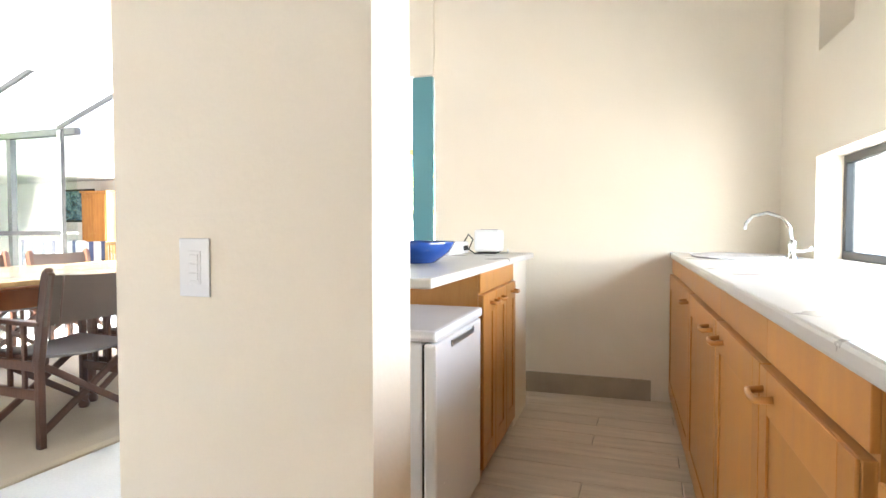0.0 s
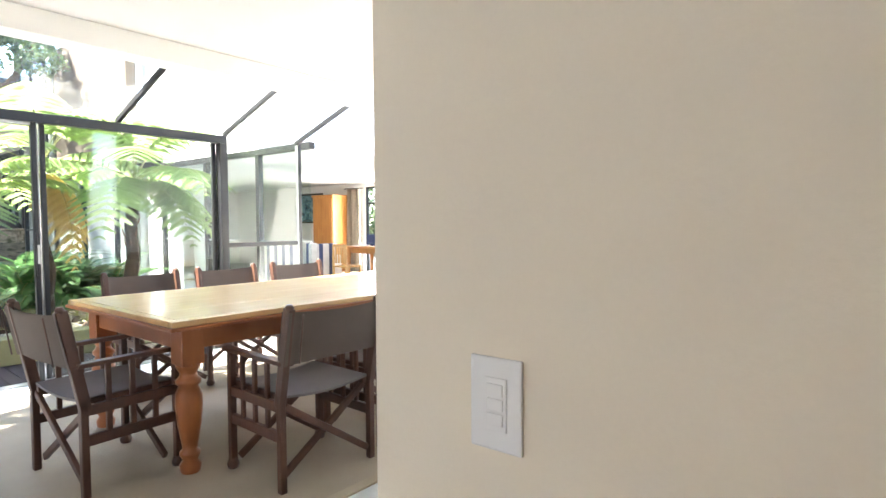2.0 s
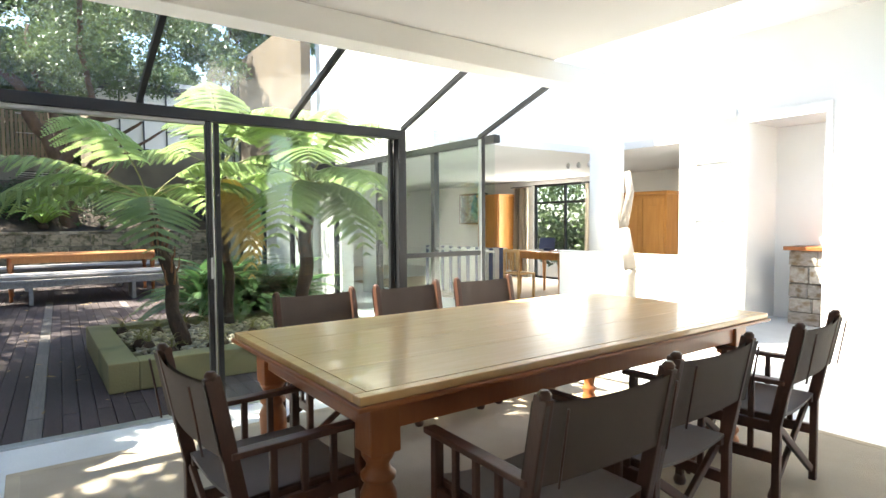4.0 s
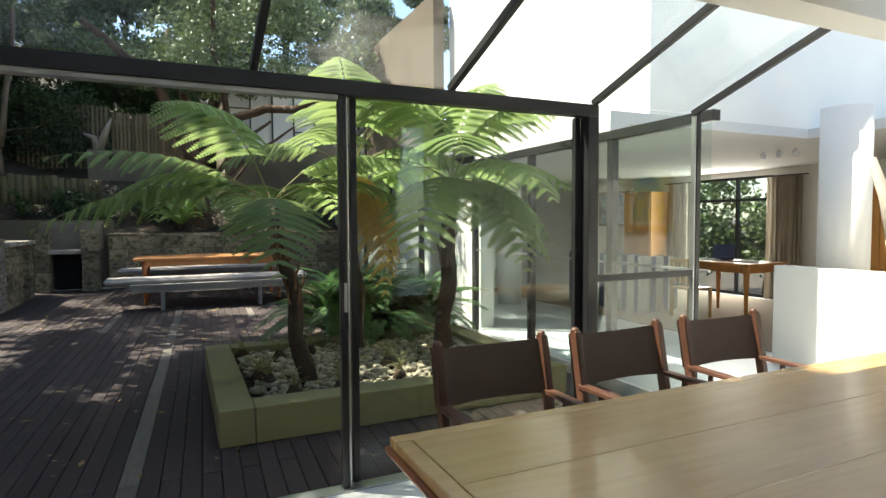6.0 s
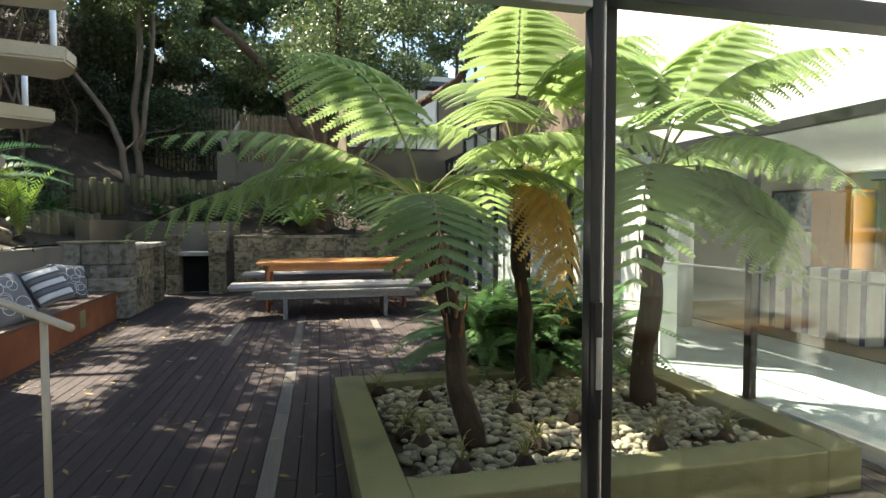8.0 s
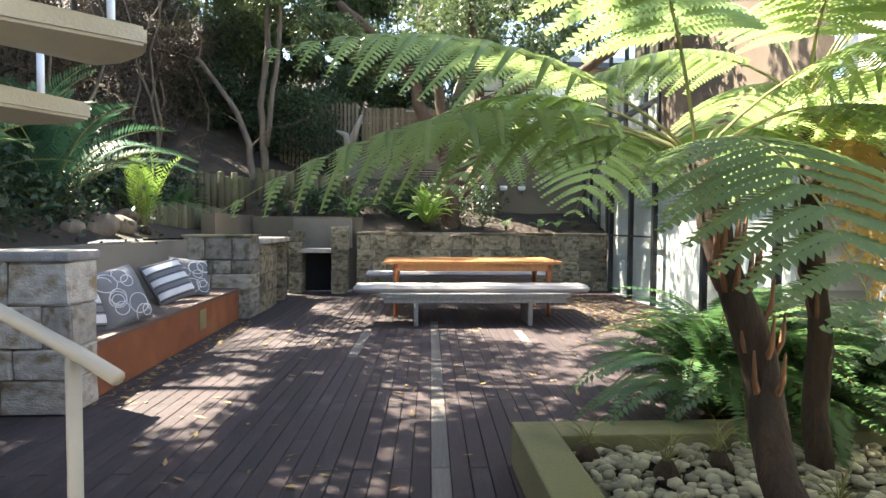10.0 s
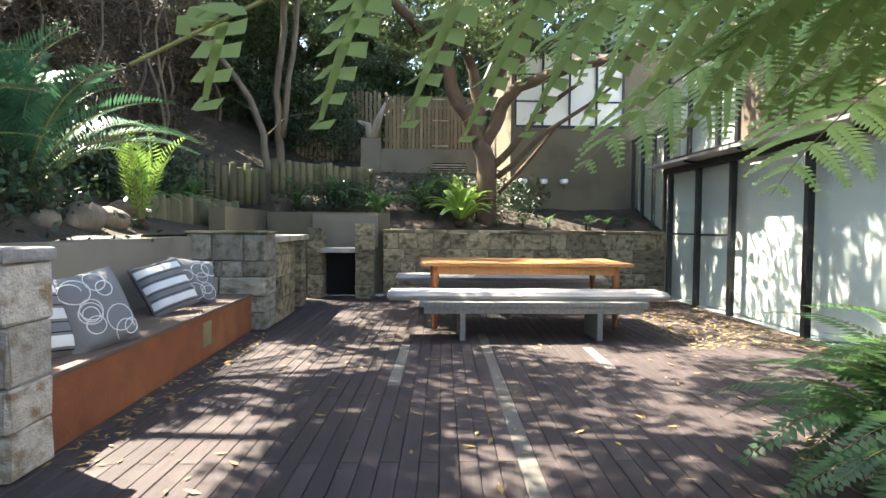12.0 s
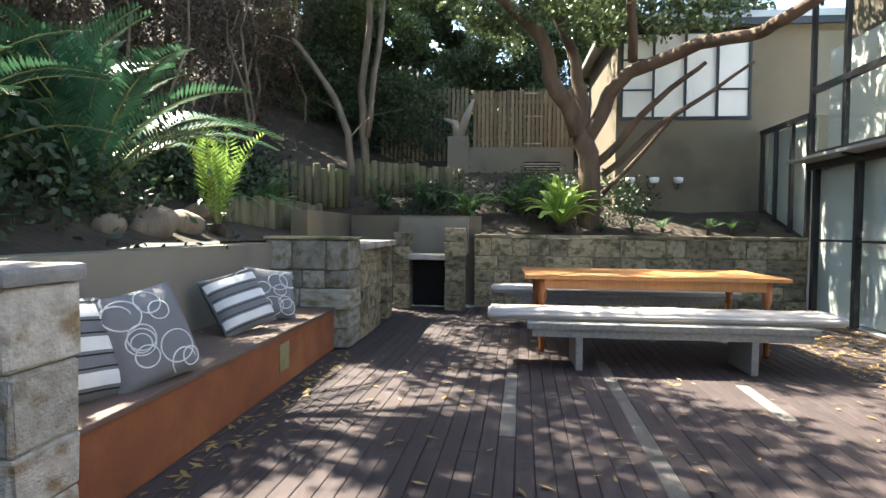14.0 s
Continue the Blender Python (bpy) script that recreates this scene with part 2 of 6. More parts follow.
FROND_DEAD = material("dead_frond", (0.62, 0.43, 0.13), 0.7, (0.44, 0.27, 0.08), 4.0, translucent=0.5)
RACHIS = material("frond_stalk", (0.24, 0.23, 0.075), 0.6, (0.17, 0.16, 0.05), 6.0)
CYCAD = material("cycad_leaf", (0.050, 0.135, 0.065), 0.30, (0.034, 0.098, 0.050), 3.0, random_tint=0.25, translucent=0.2)
# lime leaf, brightened in colour to stand in for sunlight
LIME_SUNLIT = material("sunlit_lime_leaf", (0.30, 0.46, 0.08), 0.4, (0.17, 0.30, 0.05), 3.0, random_tint=0.2, translucent=0.3)
LEAF = material("tree_leaf", (0.094, 0.132, 0.047), 0.45, (0.062, 0.094, 0.034), 2.0, island_tint=0.45, translucent=0.25)
LEAF_DRY = material("dry_brush_leaf", (0.076, 0.055, 0.034), 0.7, (0.044, 0.034, 0.022), 2.0, island_tint=0.4, translucent=0.15)
LEAF_DARK = material("understorey_leaf", (0.040, 0.070, 0.030), 0.5, (0.022, 0.044, 0.02), 2.0, island_tint=0.4, translucent=0.2)
LITTER = material("fallen_leaf", (0.30, 0.20, 0.07), 0.7, (0.22, 0.14, 0.05), 3.0, island_tint=0.4)
TREAD = material("cast_stair_tread", (0.44, 0.39, 0.29), 0.75, (0.38, 0.33, 0.25), 3.0, fine=0.06, bump=0.15)
RAIL_PAINT = material("beige_steel", (0.48, 0.42, 0.33), 0.45, (0.43, 0.375, 0.29), 4.0)
GREY_WOOD = material("weathered_wood", (0.25, 0.235, 0.22), 0.85, (0.16, 0.15, 0.14), 5.0, (0.2, 6, 6), fine=0.2, bump=0.4, bump_scale=30, random_tint=0.12)
CUSHION = material("grey_cushion", (0.42, 0.39, 0.37), 0.9, (0.36, 0.33, 0.315), 3.0, fine=0.1, fine_scale=200, bump=0.2, bump_scale=60)
TEAK_TOP = material("oiled_teak", (0.42, 0.19, 0.065), 0.5, (0.32, 0.135, 0.045), 4.0, (0.3, 8, 1), fine=0.12, bump=0.1, random_tint=0.12)
LOG = material("mossy_pole", (0.17, 0.145, 0.085), 0.95, (0.095, 0.08, 0.045), 6.0, (1, 1, 0.2), fine=0.25, bump=0.7, bump_scale=20, random_tint=0.3, stain=(0.09, 0.105, 0.03), stain_scale=3)
FENCE = material("fence_pale", (0.25, 0.19, 0.12), 0.9, (0.17, 0.125, 0.08), 5.0, (1, 1, 0.15), fine=0.2, bump=0.4, random_tint=0.25)
PILLOW_GREY = material("pillow_grey", (0.16, 0.16, 0.175), 0.9, fine=0.1, fine_scale=300, bump=0.2, bump_scale=300)
PILLOW_WHITE = material("pillow_white", (0.66, 0.66, 0.67), 0.9, bump=0.2, bump_scale=300)
CURTAIN_M = material("cream_curtain", (0.62, 0.57, 0.48), 0.9, (0.56, 0.51, 0.43), 3.0, translucent=0.3)
STRIPE_BLUE = material("sofa_blue", (0.075, 0.095, 0.19), 0.9)
STRIPE_WHITE = material("sofa_white", (0.72, 0.71, 0.69), 0.9)
GILT = material("gilt_frame", (0.55, 0.36, 0.10), 0.4, (0.42, 0.26, 0.06), 12.0, metal=0.4, bump=0.3)
MAT_BOARD = material("picture_mount", (0.78, 0.77, 0.74), 0.8)
DRIFT = material("bleached_driftwood", (0.40, 0.35, 0.30), 0.85, (0.27, 0.23, 0.19), 6.0, (1, 1, 0.3), bump=0.5)
CARPET = material("living_carpet", (0.34, 0.27, 0.20), 0.95, (0.30, 0.24, 0.18), 4.0, bump=0.3, bump_scale=300)
# near black: firebox soot, black parts, and shade put inside openings
NEAR_BLACK = material("near_black", (0.012, 0.011, 0.010), 0.95)
ROOF_SHEET = material("grey_roof_sheet", (0.42, 0.42, 0.42), 0.5, metal=0.3)


def painting(name, colors, scale, seed):
    m = bpy.data.materials.new(name)
    m.use_nodes = True
    n, l = m.node_tree.nodes, m.node_tree.links
    tc, nz, rp = n.new("ShaderNodeTexCoord"), n.new("ShaderNodeTexNoise"), n.new("ShaderNodeValToRGB")
    nz.noise_dimensions = "4D"
    nz.inputs["W"].default_value, nz.inputs["Scale"].default_value, nz.inputs["Distortion"].default_value = seed, scale, 1.2
    l.new(tc.outputs["Object"], nz.inputs["Vector"])
    l.new(nz.outputs[0], rp.inputs[0])
    e = rp.color_ramp.elements
    while len(e) < len(colors):
        e.new(0.5)
    for i, c in enumerate(colors):
        e[i].position, e[i].color = 0.3 + 0.4 * i / (len(colors) - 1), (*c, 1)
    l.new(rp.outputs[0], n["Principled BSDF"].inputs["Base Color"])
    n["Principled BSDF"].inputs["Roughness"].default_value = 0.6
    return m


# ---- mesh helpers ----
def mesh_of(bm, mat, smooth=False):
    me = bpy.data.meshes.new("mesh")
    bm.to_mesh(me)
    bm.free()
    for m in (mat if isinstance(mat, (list, tuple)) else (mat,)):
        me.materials.append(m)
    if smooth:
        me.shade_smooth()
    return me


def thing(name, label, category, group="", kind="", at=None):
    ob = new(name)
    ob.empty_display_size = 0.05
    if at is not None:
        ob.matrix_world = at
    return tagged(ob, label, category, group, kind)


def part(name, bm, mat, parent=None, label="", smooth=False):
    ob = new(name, mesh_of(bm, mat, smooth))
    if parent:
        ob.parent = parent
    return tagged(ob, label)


def solid(name, bm, mat, label, category, group="", kind="", smooth=False):
    return tagged(new(name, mesh_of(bm, mat, smooth)), label, category, group, kind)


def box(bm, x0, x1, y0, y1, z0, z1, bevel=0.0, m=None, mi=0):
    vs = [Vector((x, y, z)) for z in (z0, z1) for y in (y0, y1) for x in (x0, x1)]
    if m is not None:
        vs = [m @ v for v in vs]
    v = [bm.verts.new(p) for p in vs]
    fs = [bm.faces.new([v[i] for i in q]) for q in ((0, 2, 3, 1), (4, 5, 7, 6), (0, 1, 5, 4), (2, 6, 7, 3), (0, 4, 6, 2), (1, 3, 7, 5))]
    for f in fs:
        f.material_index = mi
    if bevel:
        es = list({e for f in fs for e in f.edges})
        bmesh.ops.bevel(bm, geom=es, offset=bevel, segments=2, affect="EDGES", profile=0.6)
    return bm


def boxes(*specs, bevel=0.0):
    bm = bmesh.new()
    for s in specs:
        box(bm, *s, bevel=bevel)
    return bm


def tube(bm, pts, radii, seg=8, cap=True, mi=0):
    pts = [Vector(p) for p in pts]
    if isinstance(radii, (int, float)):
        radii = [radii] * len(pts)
    rings, up = [], None
    for i, p in enumerate(pts):
        d = (pts[min(i + 1, len(pts) - 1)] - pts[max(i - 1, 0)]).normalized()
        if up is None:
            up = d.orthogonal().normalized()
        up = (up - d * up.dot(d)).normalized()
        side = d.cross(up)
        rings.append([bm.verts.new(p + (up * math.cos(a) + side * math.sin(a)) * radii[i]) for a in (2 * math.pi * k / seg for k in range(seg))])
    for a, b in zip(rings, rings[1:]):
        for k in range(seg):
            f = bm.faces.new((a[k], a[(k + 1) % seg], b[(k + 1) % seg], b[k]))
            f.material_index, f.smooth = mi, True
    if cap:
        for r in (rings[0][::-1], rings[-1]):
            bm.faces.new(r).material_index = mi
    return bm


def lathe(bm, profile, x=0.0, y=0.0, seg=16):
    rings = [[bm.verts.new((x + r * math.cos(a), y + r * math.sin(a), z)) for a in (2 * math.pi * k / seg for k in range(seg))] for r, z in profile]
    for a, b in zip(rings, rings[1:]):
        for k in range(seg):
            bm.faces.new((a[k], a[(k + 1) % seg], b[(k + 1) % seg], b[k])).smooth = True
    bm.faces.new(rings[0][::-1])
    bm.faces.new(rings[-1])
    return bm


def bar(bm, a, b, w, h, bevel=0.0, up=(0, 0, 1)):
    """A straight bar of section w by h from a to b."""
    a, b = Vector(a), Vector(b)
    d = (b - a).normalized()
    u = Vector(up)
    s = d.cross(u)
    if s.length < 1e-4:
        s = d.cross(Vector((0, 1, 0)))
    s.normalize()
    u = s.cross(d)
    m = Matrix((s, d, u)).transposed().to_4x4()
    m.translation = a
    return box(bm, -w / 2, w / 2, 0, (b - a).length, -h / 2, h / 2, bevel, m)


def pane(name, parent, x0, x1, y0, y1, z0, z1, mat=None, label="clear glass pane"):
    ob = part(name, boxes((x0, x1, y0, y1, z0, z1)), mat or GLASS, parent, label)
    ob.visible_shadow = False
    return ob


def rnd(a, b):
    return random.uniform(a, b)


def structure(name, label, category="wall"):
    return thing(name, label, category, kind="structure")


# ---- ground and hill ----
solid("ground", boxes((-2500, 2500, -2500, 2500, -0.6, -0.3)), SOIL, "dark earth ground under the leaves", "ground", kind="structure")


def hill_height(x, y):
    """The slope behind the garden walls: it climbs towards -y and towards -x."""
    a = max(0.0, -2.75 - y)
    b = max(0.0, -17.2 - x)
    h = 1.12 + 0.42 * a + 0.36 * b + 0.25 * min(a, b) * 0.3
    h += 0.10 * noise.noise((x * 0.7, y * 0.7, 0)) + 0.04 * noise.noise((x * 2.6, y * 2.6, 3))
    return min(h, 13.0)


def hill():
    bm = bmesh.new()
    step = 0.5
    xs = [-17.15 - step * i for i in range(-34, 44)]
    ys = [-2.7 - step * i for i in range(-16, 40)]
    grid = {}
    for i, x in enumerate(xs):
        for j, y in enumerate(ys):
            if x <= -17.1 or y <= -2.65:
                grid[i, j] = bm.verts.new((x, y, hill_height(x, y)))
    for i in range(len(xs) - 1):
        for j in range(len(ys) - 1):
            q = [(i, j), (i + 1, j), (i + 1, j + 1), (i, j + 1)]
            if all(k in grid for k in q):
                bm.faces.new([grid[k] for k in q]).smooth = True
    bmesh.ops.recalc_face_normals(bm, faces=bm.faces)
    return solid("hillside_ground", bm, SOIL, "steep shaded hillside of dark soil and leaf litter", "ground", kind="structure")


hill()

# ---- shell of the house ----
floor = structure("floor", "pale grey polished terrazzo floor of the dining room", "floor")
part("floor_slab", boxes((-5.56, -0.9, -3.0, 4.4, -0.2, 0.0), (-10.0, -0.9, 4.4, 10.5, -0.2, 0.0), (-17.0, -10.0, 4.6, 10.5, -0.2, 0.0)), TERRAZZO, floor)
kitchen_floor = structure("kitchen_floor", "grey oak plank kitchen floor", "floor")
part("subfloor", boxes((-0.9, 1.4, -3.0, 4.39, -0.2, -0.006)), MORTAR, kitchen_floor)


def wall(name, label, mat, *specs):
    return solid(name, boxes(*specs), mat, label, "wall", kind="structure")


wall("wall_stub", "cream plastered wall end between dining room and kitchen", CREAM, (-0.925, -0.2, 0.885, 1.09, 0, 3.4))
# unseen wall; its opening is added to let in light from behind
wall("wall_south", "white plastered wall behind the walk with an added window", WHITE, (-5.6, -3.4, -3.15, -3.0, 0, 3.4), (-1.0, 1.5, -3.15, -3.0, 0, 3.4), (-3.4, -1.0, -3.15, -3.0, 0, 1.2), (-3.4, -1.0, -3.15, -3.0, 2.0, 3.4))
wall("wall_gallery", "white plastered wall with a doorway and hung pictures", WHITE,
     (-3.54, -0.9, 6.8, 6.95, 0, 3.3), (-4.39, -3.54, 6.8, 6.95, 2.43, 3.3), (-5.07, -4.39, 6.8, 6.95, 0, 3.3))
wall("wall_gallery_side", "white plastered end wall of the gallery", WHITE, (-0.9, -0.75, 4.2, 6.95, 0, 3.3))
solid("ceiling_dining", boxes((-4.6, -1.75, -3.0, 4.0, 2.6, 2.75), (-1.75, -0.86, -3.0, 1.4, 2.6, 2.75)), CEIL_DIMMED, "flat white painted ceiling", "ceiling", kind="structure")
solid("ceiling_kitchen", boxes((-0.86, 1.7, -3.0, 4.4, 3.4, 3.5), (-1.9, -0.86, 1.36, 4.4, 3.4, 3.5)), CEIL_DIMMED, "high white kitchen ceiling", "ceiling", kind="structure")
solid("ceiling_gallery", boxes((-4.6, -0.75, 6.1, 6.95, 3.3, 3.4), (-2.0, -0.75, 4.0, 6.1, 3.3, 3.4)), CEIL_DIMMED, "high white gallery ceiling", "ceiling", kind="structure")
wall("bulkhead", "white painted bulkhead over the dining room", WHITE, (-0.9, -0.86, -3.0, 1.4, 2.75, 3.5), (-1.79, -0.86, 1.36, 1.4, 2.75, 3.4), (-1.79, -1.75, 1.4, 4.1, 2.75, 3.4), (-4.6, -1.79, 4.0, 4.12, 2.75, 3.4))
solid("beam", boxes((-4.62, -4.42, -3.0, 6.9, 2.44, 2.598), bevel=0.004), WHITE, "white painted beam carrying the glass roof", "beam", kind="structure")

# glazed front of the dining room
GX = -5.55
front = structure("window_front", "black aluminium glazed front with a sliding door standing open", "window")


def member(name, *spec, mat=BLACK_ALU, parent=None, label=""):
    return part(name, boxes(spec, bevel=0.004), mat, parent or front, label)


member("header", GX - 0.04, GX + 0.045, -3.0, 3.31, 2.06, 2.135)
member("head_track", GX - 0.03, GX + 0.03, -3.0, 1.655, 2.032, 2.059, mat=SILVER)
member("lower_track", GX - 0.04, GX + 0.05, -3.0, 4.24, -0.02, 0.012, mat=SILVER)
member("mullion", GX - 0.02, GX + 0.024, 1.657, 1.692, 0.012, 2.06)
member("leaf_stile", GX - 0.06, GX - 0.025, 1.728, 1.765, 0.012, 2.06)
member("stile_bead", GX - 0.02, GX + 0.018, 1.696, 1.706, 0.012, 2.06, mat=SILVER)
member("leaf_stile", GX - 0.065, GX - 0.03, 3.185, 3.225, 0.012, 2.06)
member("corner_post", GX - 0.04, GX + 0.045, 3.23, 3.31, 0.0, 2.06)
member("transom", GX - 0.02, GX + 0.02, 3.31, 4.17, 1.02, 1.065)
member("corner_post", GX - 0.02, GX + 0.025, 4.185, 4.225, 0.0, 2.15)
member("post_bead", GX - 0.015, GX + 0.02, 4.17, 4.184, 0.0, 2.14, mat=SILVER)
pane("pane", front, GX - 0.052, GX - 0.044, 1.76, 3.185, 0.03, 2.05)
pane("pane", front, GX - 0.004, GX + 0.004, 3.31, 4.17, 1.065, 2.14)
pane("pane", front, GX - 0.004, GX + 0.004, 3.31, 4.17, 0.02, 1.02)
handle = part("door_handle", boxes((GX - 0.015, GX + 0.046, 1.662, 1.688, 0.86, 1.2), bevel=0.004), BLACK_ALU, front, "black pull handle with a chrome latch")
part("latch", boxes((GX + 0.046, GX + 0.054, 1.667, 1.683, 0.95, 1.1), bevel=0.002), SILVER, handle, "chrome latch")

# sloping glass roof
roof = structure("window_roof", "sloping glass roof with black glazing bars", "glass roof")
RT = (-4.5, 2.52)
for y in (-2.9, -0.85, 0.2, 1.25, 2.3, 3.3, 4.17):
    bm = bmesh.new()
    bar(bm, (GX, y, 2.15), (RT[0], y, RT[1]), 0.034, 0.042, 0.003)
    part("glazing_bar", bm, BLACK_ALU, roof)
ys = (-2.9, -0.85, 0.2, 1.25, 2.3, 3.3, 4.17)
for a, b in zip(ys, ys[1:]):
    bm = bmesh.new()
    vs = [bm.verts.new(p) for p in ((GX - 0.06, a, 2.17), (GX - 0.06, b, 2.17), (RT[0], b, 2.555), (RT[0], a, 2.555))]
    bm.faces.new(vs)
    bmesh.ops.solidify(bm, geom=bm.faces[:], thickness=0.006)
    ob = part("roof_pane", bm, GLASS_DUSTY, roof, "sloping glass pane filmed with dust")
    ob.visible_shadow = False

# living room wing
LY, LY2 = 4.4, 4.6
side = structure("window_side", "black framed glazed wall of the living room", "window")
for x in (-6.62, -7.9, -9.2):
    member("post", x - 0.035, x + 0.035, LY - 0.035, LY + 0.035, 0, 2.12, parent=side)
member("header", -9.3, GX, LY - 0.04, LY + 0.04, 2.12, 2.2, parent=side)
member("transom", -9.2, GX - 0.04, LY - 0.012, LY + 0.012, 1.03, 1.05, parent=side, mat=SILVER)
for a, b in ((-6.585, GX - 0.04), (-7.865, -6.655), (-9.165, -7.935)):
    pane("pane", side, a, b, LY - 0.004, LY + 0.004, 0.02, 2.12, GLASS_GREEN)
for x in (-10.0, -11.5, -13.06, -14.67, -15.68, -16.7):
    member("post", x - 0.04, x + 0.04, LY2 - 0.04, LY2 + 0.04, 0, 2.2, parent=side)
member("header", -16.94, -9.3, LY2 - 0.05, LY2 + 0.05, 2.2, 2.3, parent=side)
for a, b in zip((-10.0, -11.5, -13.06, -14.67, -15.68), (-11.5, -13.06, -14.67, -15.68, -16.7)):
    pane("pane", side, b + 0.04, a - 0.04, LY2 - 0.004, LY2 + 0.004, 0.02, 2.2, GLASS_GREEN)
member("transom", -16.66, -14.71, LY2 - 0.02, LY2 + 0.02, 1.13, 1.165, parent=side)
# white sheet added in place of the bright reflections in the glass
part("blind", boxes((-16.9, -11.4, LY2 + 0.14, LY2 + 0.15, 0.02, 2.2)), material("white_glass_backing", (0.82, 0.82, 0.80), 0.8, (0.77, 0.77, 0.75), 1.5, translucent=0.15), side, "white sheet added behind the glass to make it bright")
wall("wall_jog", "white plastered return between the glazed walls", WHITE, (-10.0, -9.24, 4.5, 4.7, 0, 2.2))
wall("wall_living_far", "white plastered living room walls with a garden window", WHITE,
     (-17.0, -16.95, 4.65, 10.5, 0, 2.4), (-17.0, -11.05, 10.4, 10.55, 0, 2.6), (-9.35, -0.9, 10.4, 10.55, 0, 2.6), (-11.05, -9.35, 10.4, 10.55, 2.2, 2.6))
wall("wall_inner", "pale plastered wall inside the glazed wing", WHITE, (-16.9, -11.6, 5.05, 5.15, 0, 2.3))
solid("ceiling_living", boxes((-17.0, -6.7, 4.66, 10.5, 2.3, 2.4), (-6.7, -5.2, 7.2, 10.5, 2.3, 2.4), (-9.3, -6.7, 4.44, 4.66, 2.2, 2.4), (-5.2, -0.9, 8.2, 10.5, 2.6, 2.7)), CEIL_DIMMED, "white living room ceiling", "ceiling", kind="structure")
wall("wall_upper", "white plastered upper storey", WHITE, (-11.0, -6.8, 4.9, 5.1, 2.4, 5.2), (-6.8, -6.7, 4.9, 10.5, 2.4, 5.2))


# ---- courtyard ----
def rough_block(seed):
    """A unit stone block with worn, uneven edges."""
    r = random.Random(seed)
    bm = bmesh.new()
    box(bm, -0.5, 0.5, -0.5, 0.5, -0.5, 0.5)
    bmesh.ops.bevel(bm, geom=bm.edges[:], offset=0.045, segments=1, affect="EDGES")
    for v in bm.verts:
        v.co += Vector((r.uniform(-1, 1), r.uniform(-1, 1), r.uniform(-1, 1))) * 0.022
    return bm


BLOCKS = [mesh_of(rough_block(i), STONE) for i in range(6)]
BLOCKS_PALE = [mesh_of(rough_block(i + 9), STONE_PALE) for i in range(6)]
BLOCKS_GREY = [mesh_of(rough_block(i + 18), STONE_DULL) for i in range(6)]


def stone_wall(owner, x0, x1, y0, y1, z0, z1, size, meshes, seed, core=True):
    """Courses of single stones filling a box; the courses run along its longer side."""
    r = random.Random(seed)
    along_y = (y1 - y0) >= (x1 - x0)
    a0, a1 = (y0, y1) if along_y else (x0, x1)
    if core:
        part("mortar", boxes((x0 + 0.02, x1 - 0.02, y0 + 0.02, y1 - 0.02, z0, z1 - 0.01)), MORTAR, owner)
    n = max(1, round((z1 - z0) / (size * 0.68)))
    z = z0
    for c in range(n):
        h = (z1 - z) if c == n - 1 else (z1 - z0) / n * r.uniform(0.82, 1.18)
        a = a0
        while a < a1 - 0.01:
            w = size * r.uniform(0.65, 1.5)
            if a1 - a - w < size * 0.45:
                w = a1 - a
            ob = new("stone", r.choice(meshes))
            ob.parent = owner
            proud = r.uniform(-0.006, 0.016)
            mid, half = a + w / 2, w - 0.006
            if along_y:
                m = Matrix.LocRotScale(((x0 + x1) / 2, mid, z + h / 2), None, (x1 - x0 + proud, half, h - 0.006))
            else:
                m = Matrix.LocRotScale((mid, (y0 + y1) / 2, z + h / 2), None, (half, y1 - y0 + proud, h - 0.006))
            ob.matrix_basis = m
            a += w
        z += h


def slab(name, owner, x0, x1, y0, y1, z0, z1, mat, label="", bevel=0.012):
    return part(name, boxes((x0, x1, y0, y1, z0, z1), bevel=bevel), mat, owner, label)


wall("bench_wall", "taupe rendered garden wall behind the built-in bench", TAUPE, (-13.5, -9.75, -2.8, -2.5, 0, 1.1))
wall("retaining_wall", "low taupe retaining wall along the planted terrace", TAUPE, (-9.75, -5.6, -3.0, -2.78, 0, 1.05))
wall("retaining_wall_upper", "mossy brown retaining wall behind the barbecue", BROWN_RENDER, (-17.3, -15.0, -2.85, -2.62, 0, 1.5), (-17.35, -17.15, -2.6, -0.4, 0, 1.48))
bench = thing("built_in_bench", "built-in garden bench with a rust red front", "bench")
slab("bench_front", bench, -13.45, -9.78, -1.88, -1.80, 0, 0.40, RUST, "rust red rendered front", 0.006)
slab("bench_seat", bench, -13.45, -9.78, -2.5, -1.785, 0.40, 0.435, SEAT_TOP, "dark oxide seat slab", 0.01)
slab("vent_plate", bench, -12.15, -11.95, -1.802, -1.79, 0.12, 0.34, OLIVE, "small grey green cover plate", 0.003)

pier_a = thing("stone_pier", "squared pale sandstone pier at the end of the bench", "pier", "bench piers")
stone_wall(pier_a, -9.76, -9.42, -2.62, -1.74, 0, 1.05, 0.36, BLOCKS_PALE, 3)
slab("capstone", pier_a, -9.79, -9.39, -2.65, -1.73, 1.05, 1.12, STONE_GREY, "weathered flat capstone", 0.02)
pier_b = thing("stone_pier", "squared grey sandstone pier by the barbecue counter", "pier", "bench piers")
stone_wall(pier_b, -13.95, -13.47, -2.55, -1.64, 0, 1.14, 0.34, BLOCKS_GREY, 8)
slab("capstone", pier_b, -13.97, -13.45, -2.57, -1.62, 1.14, 1.17, STONE, "thin capstone", 0.01)
counter = thing("barbecue_counter", "mossy stone barbecue counter with a pale top slab", "counter")
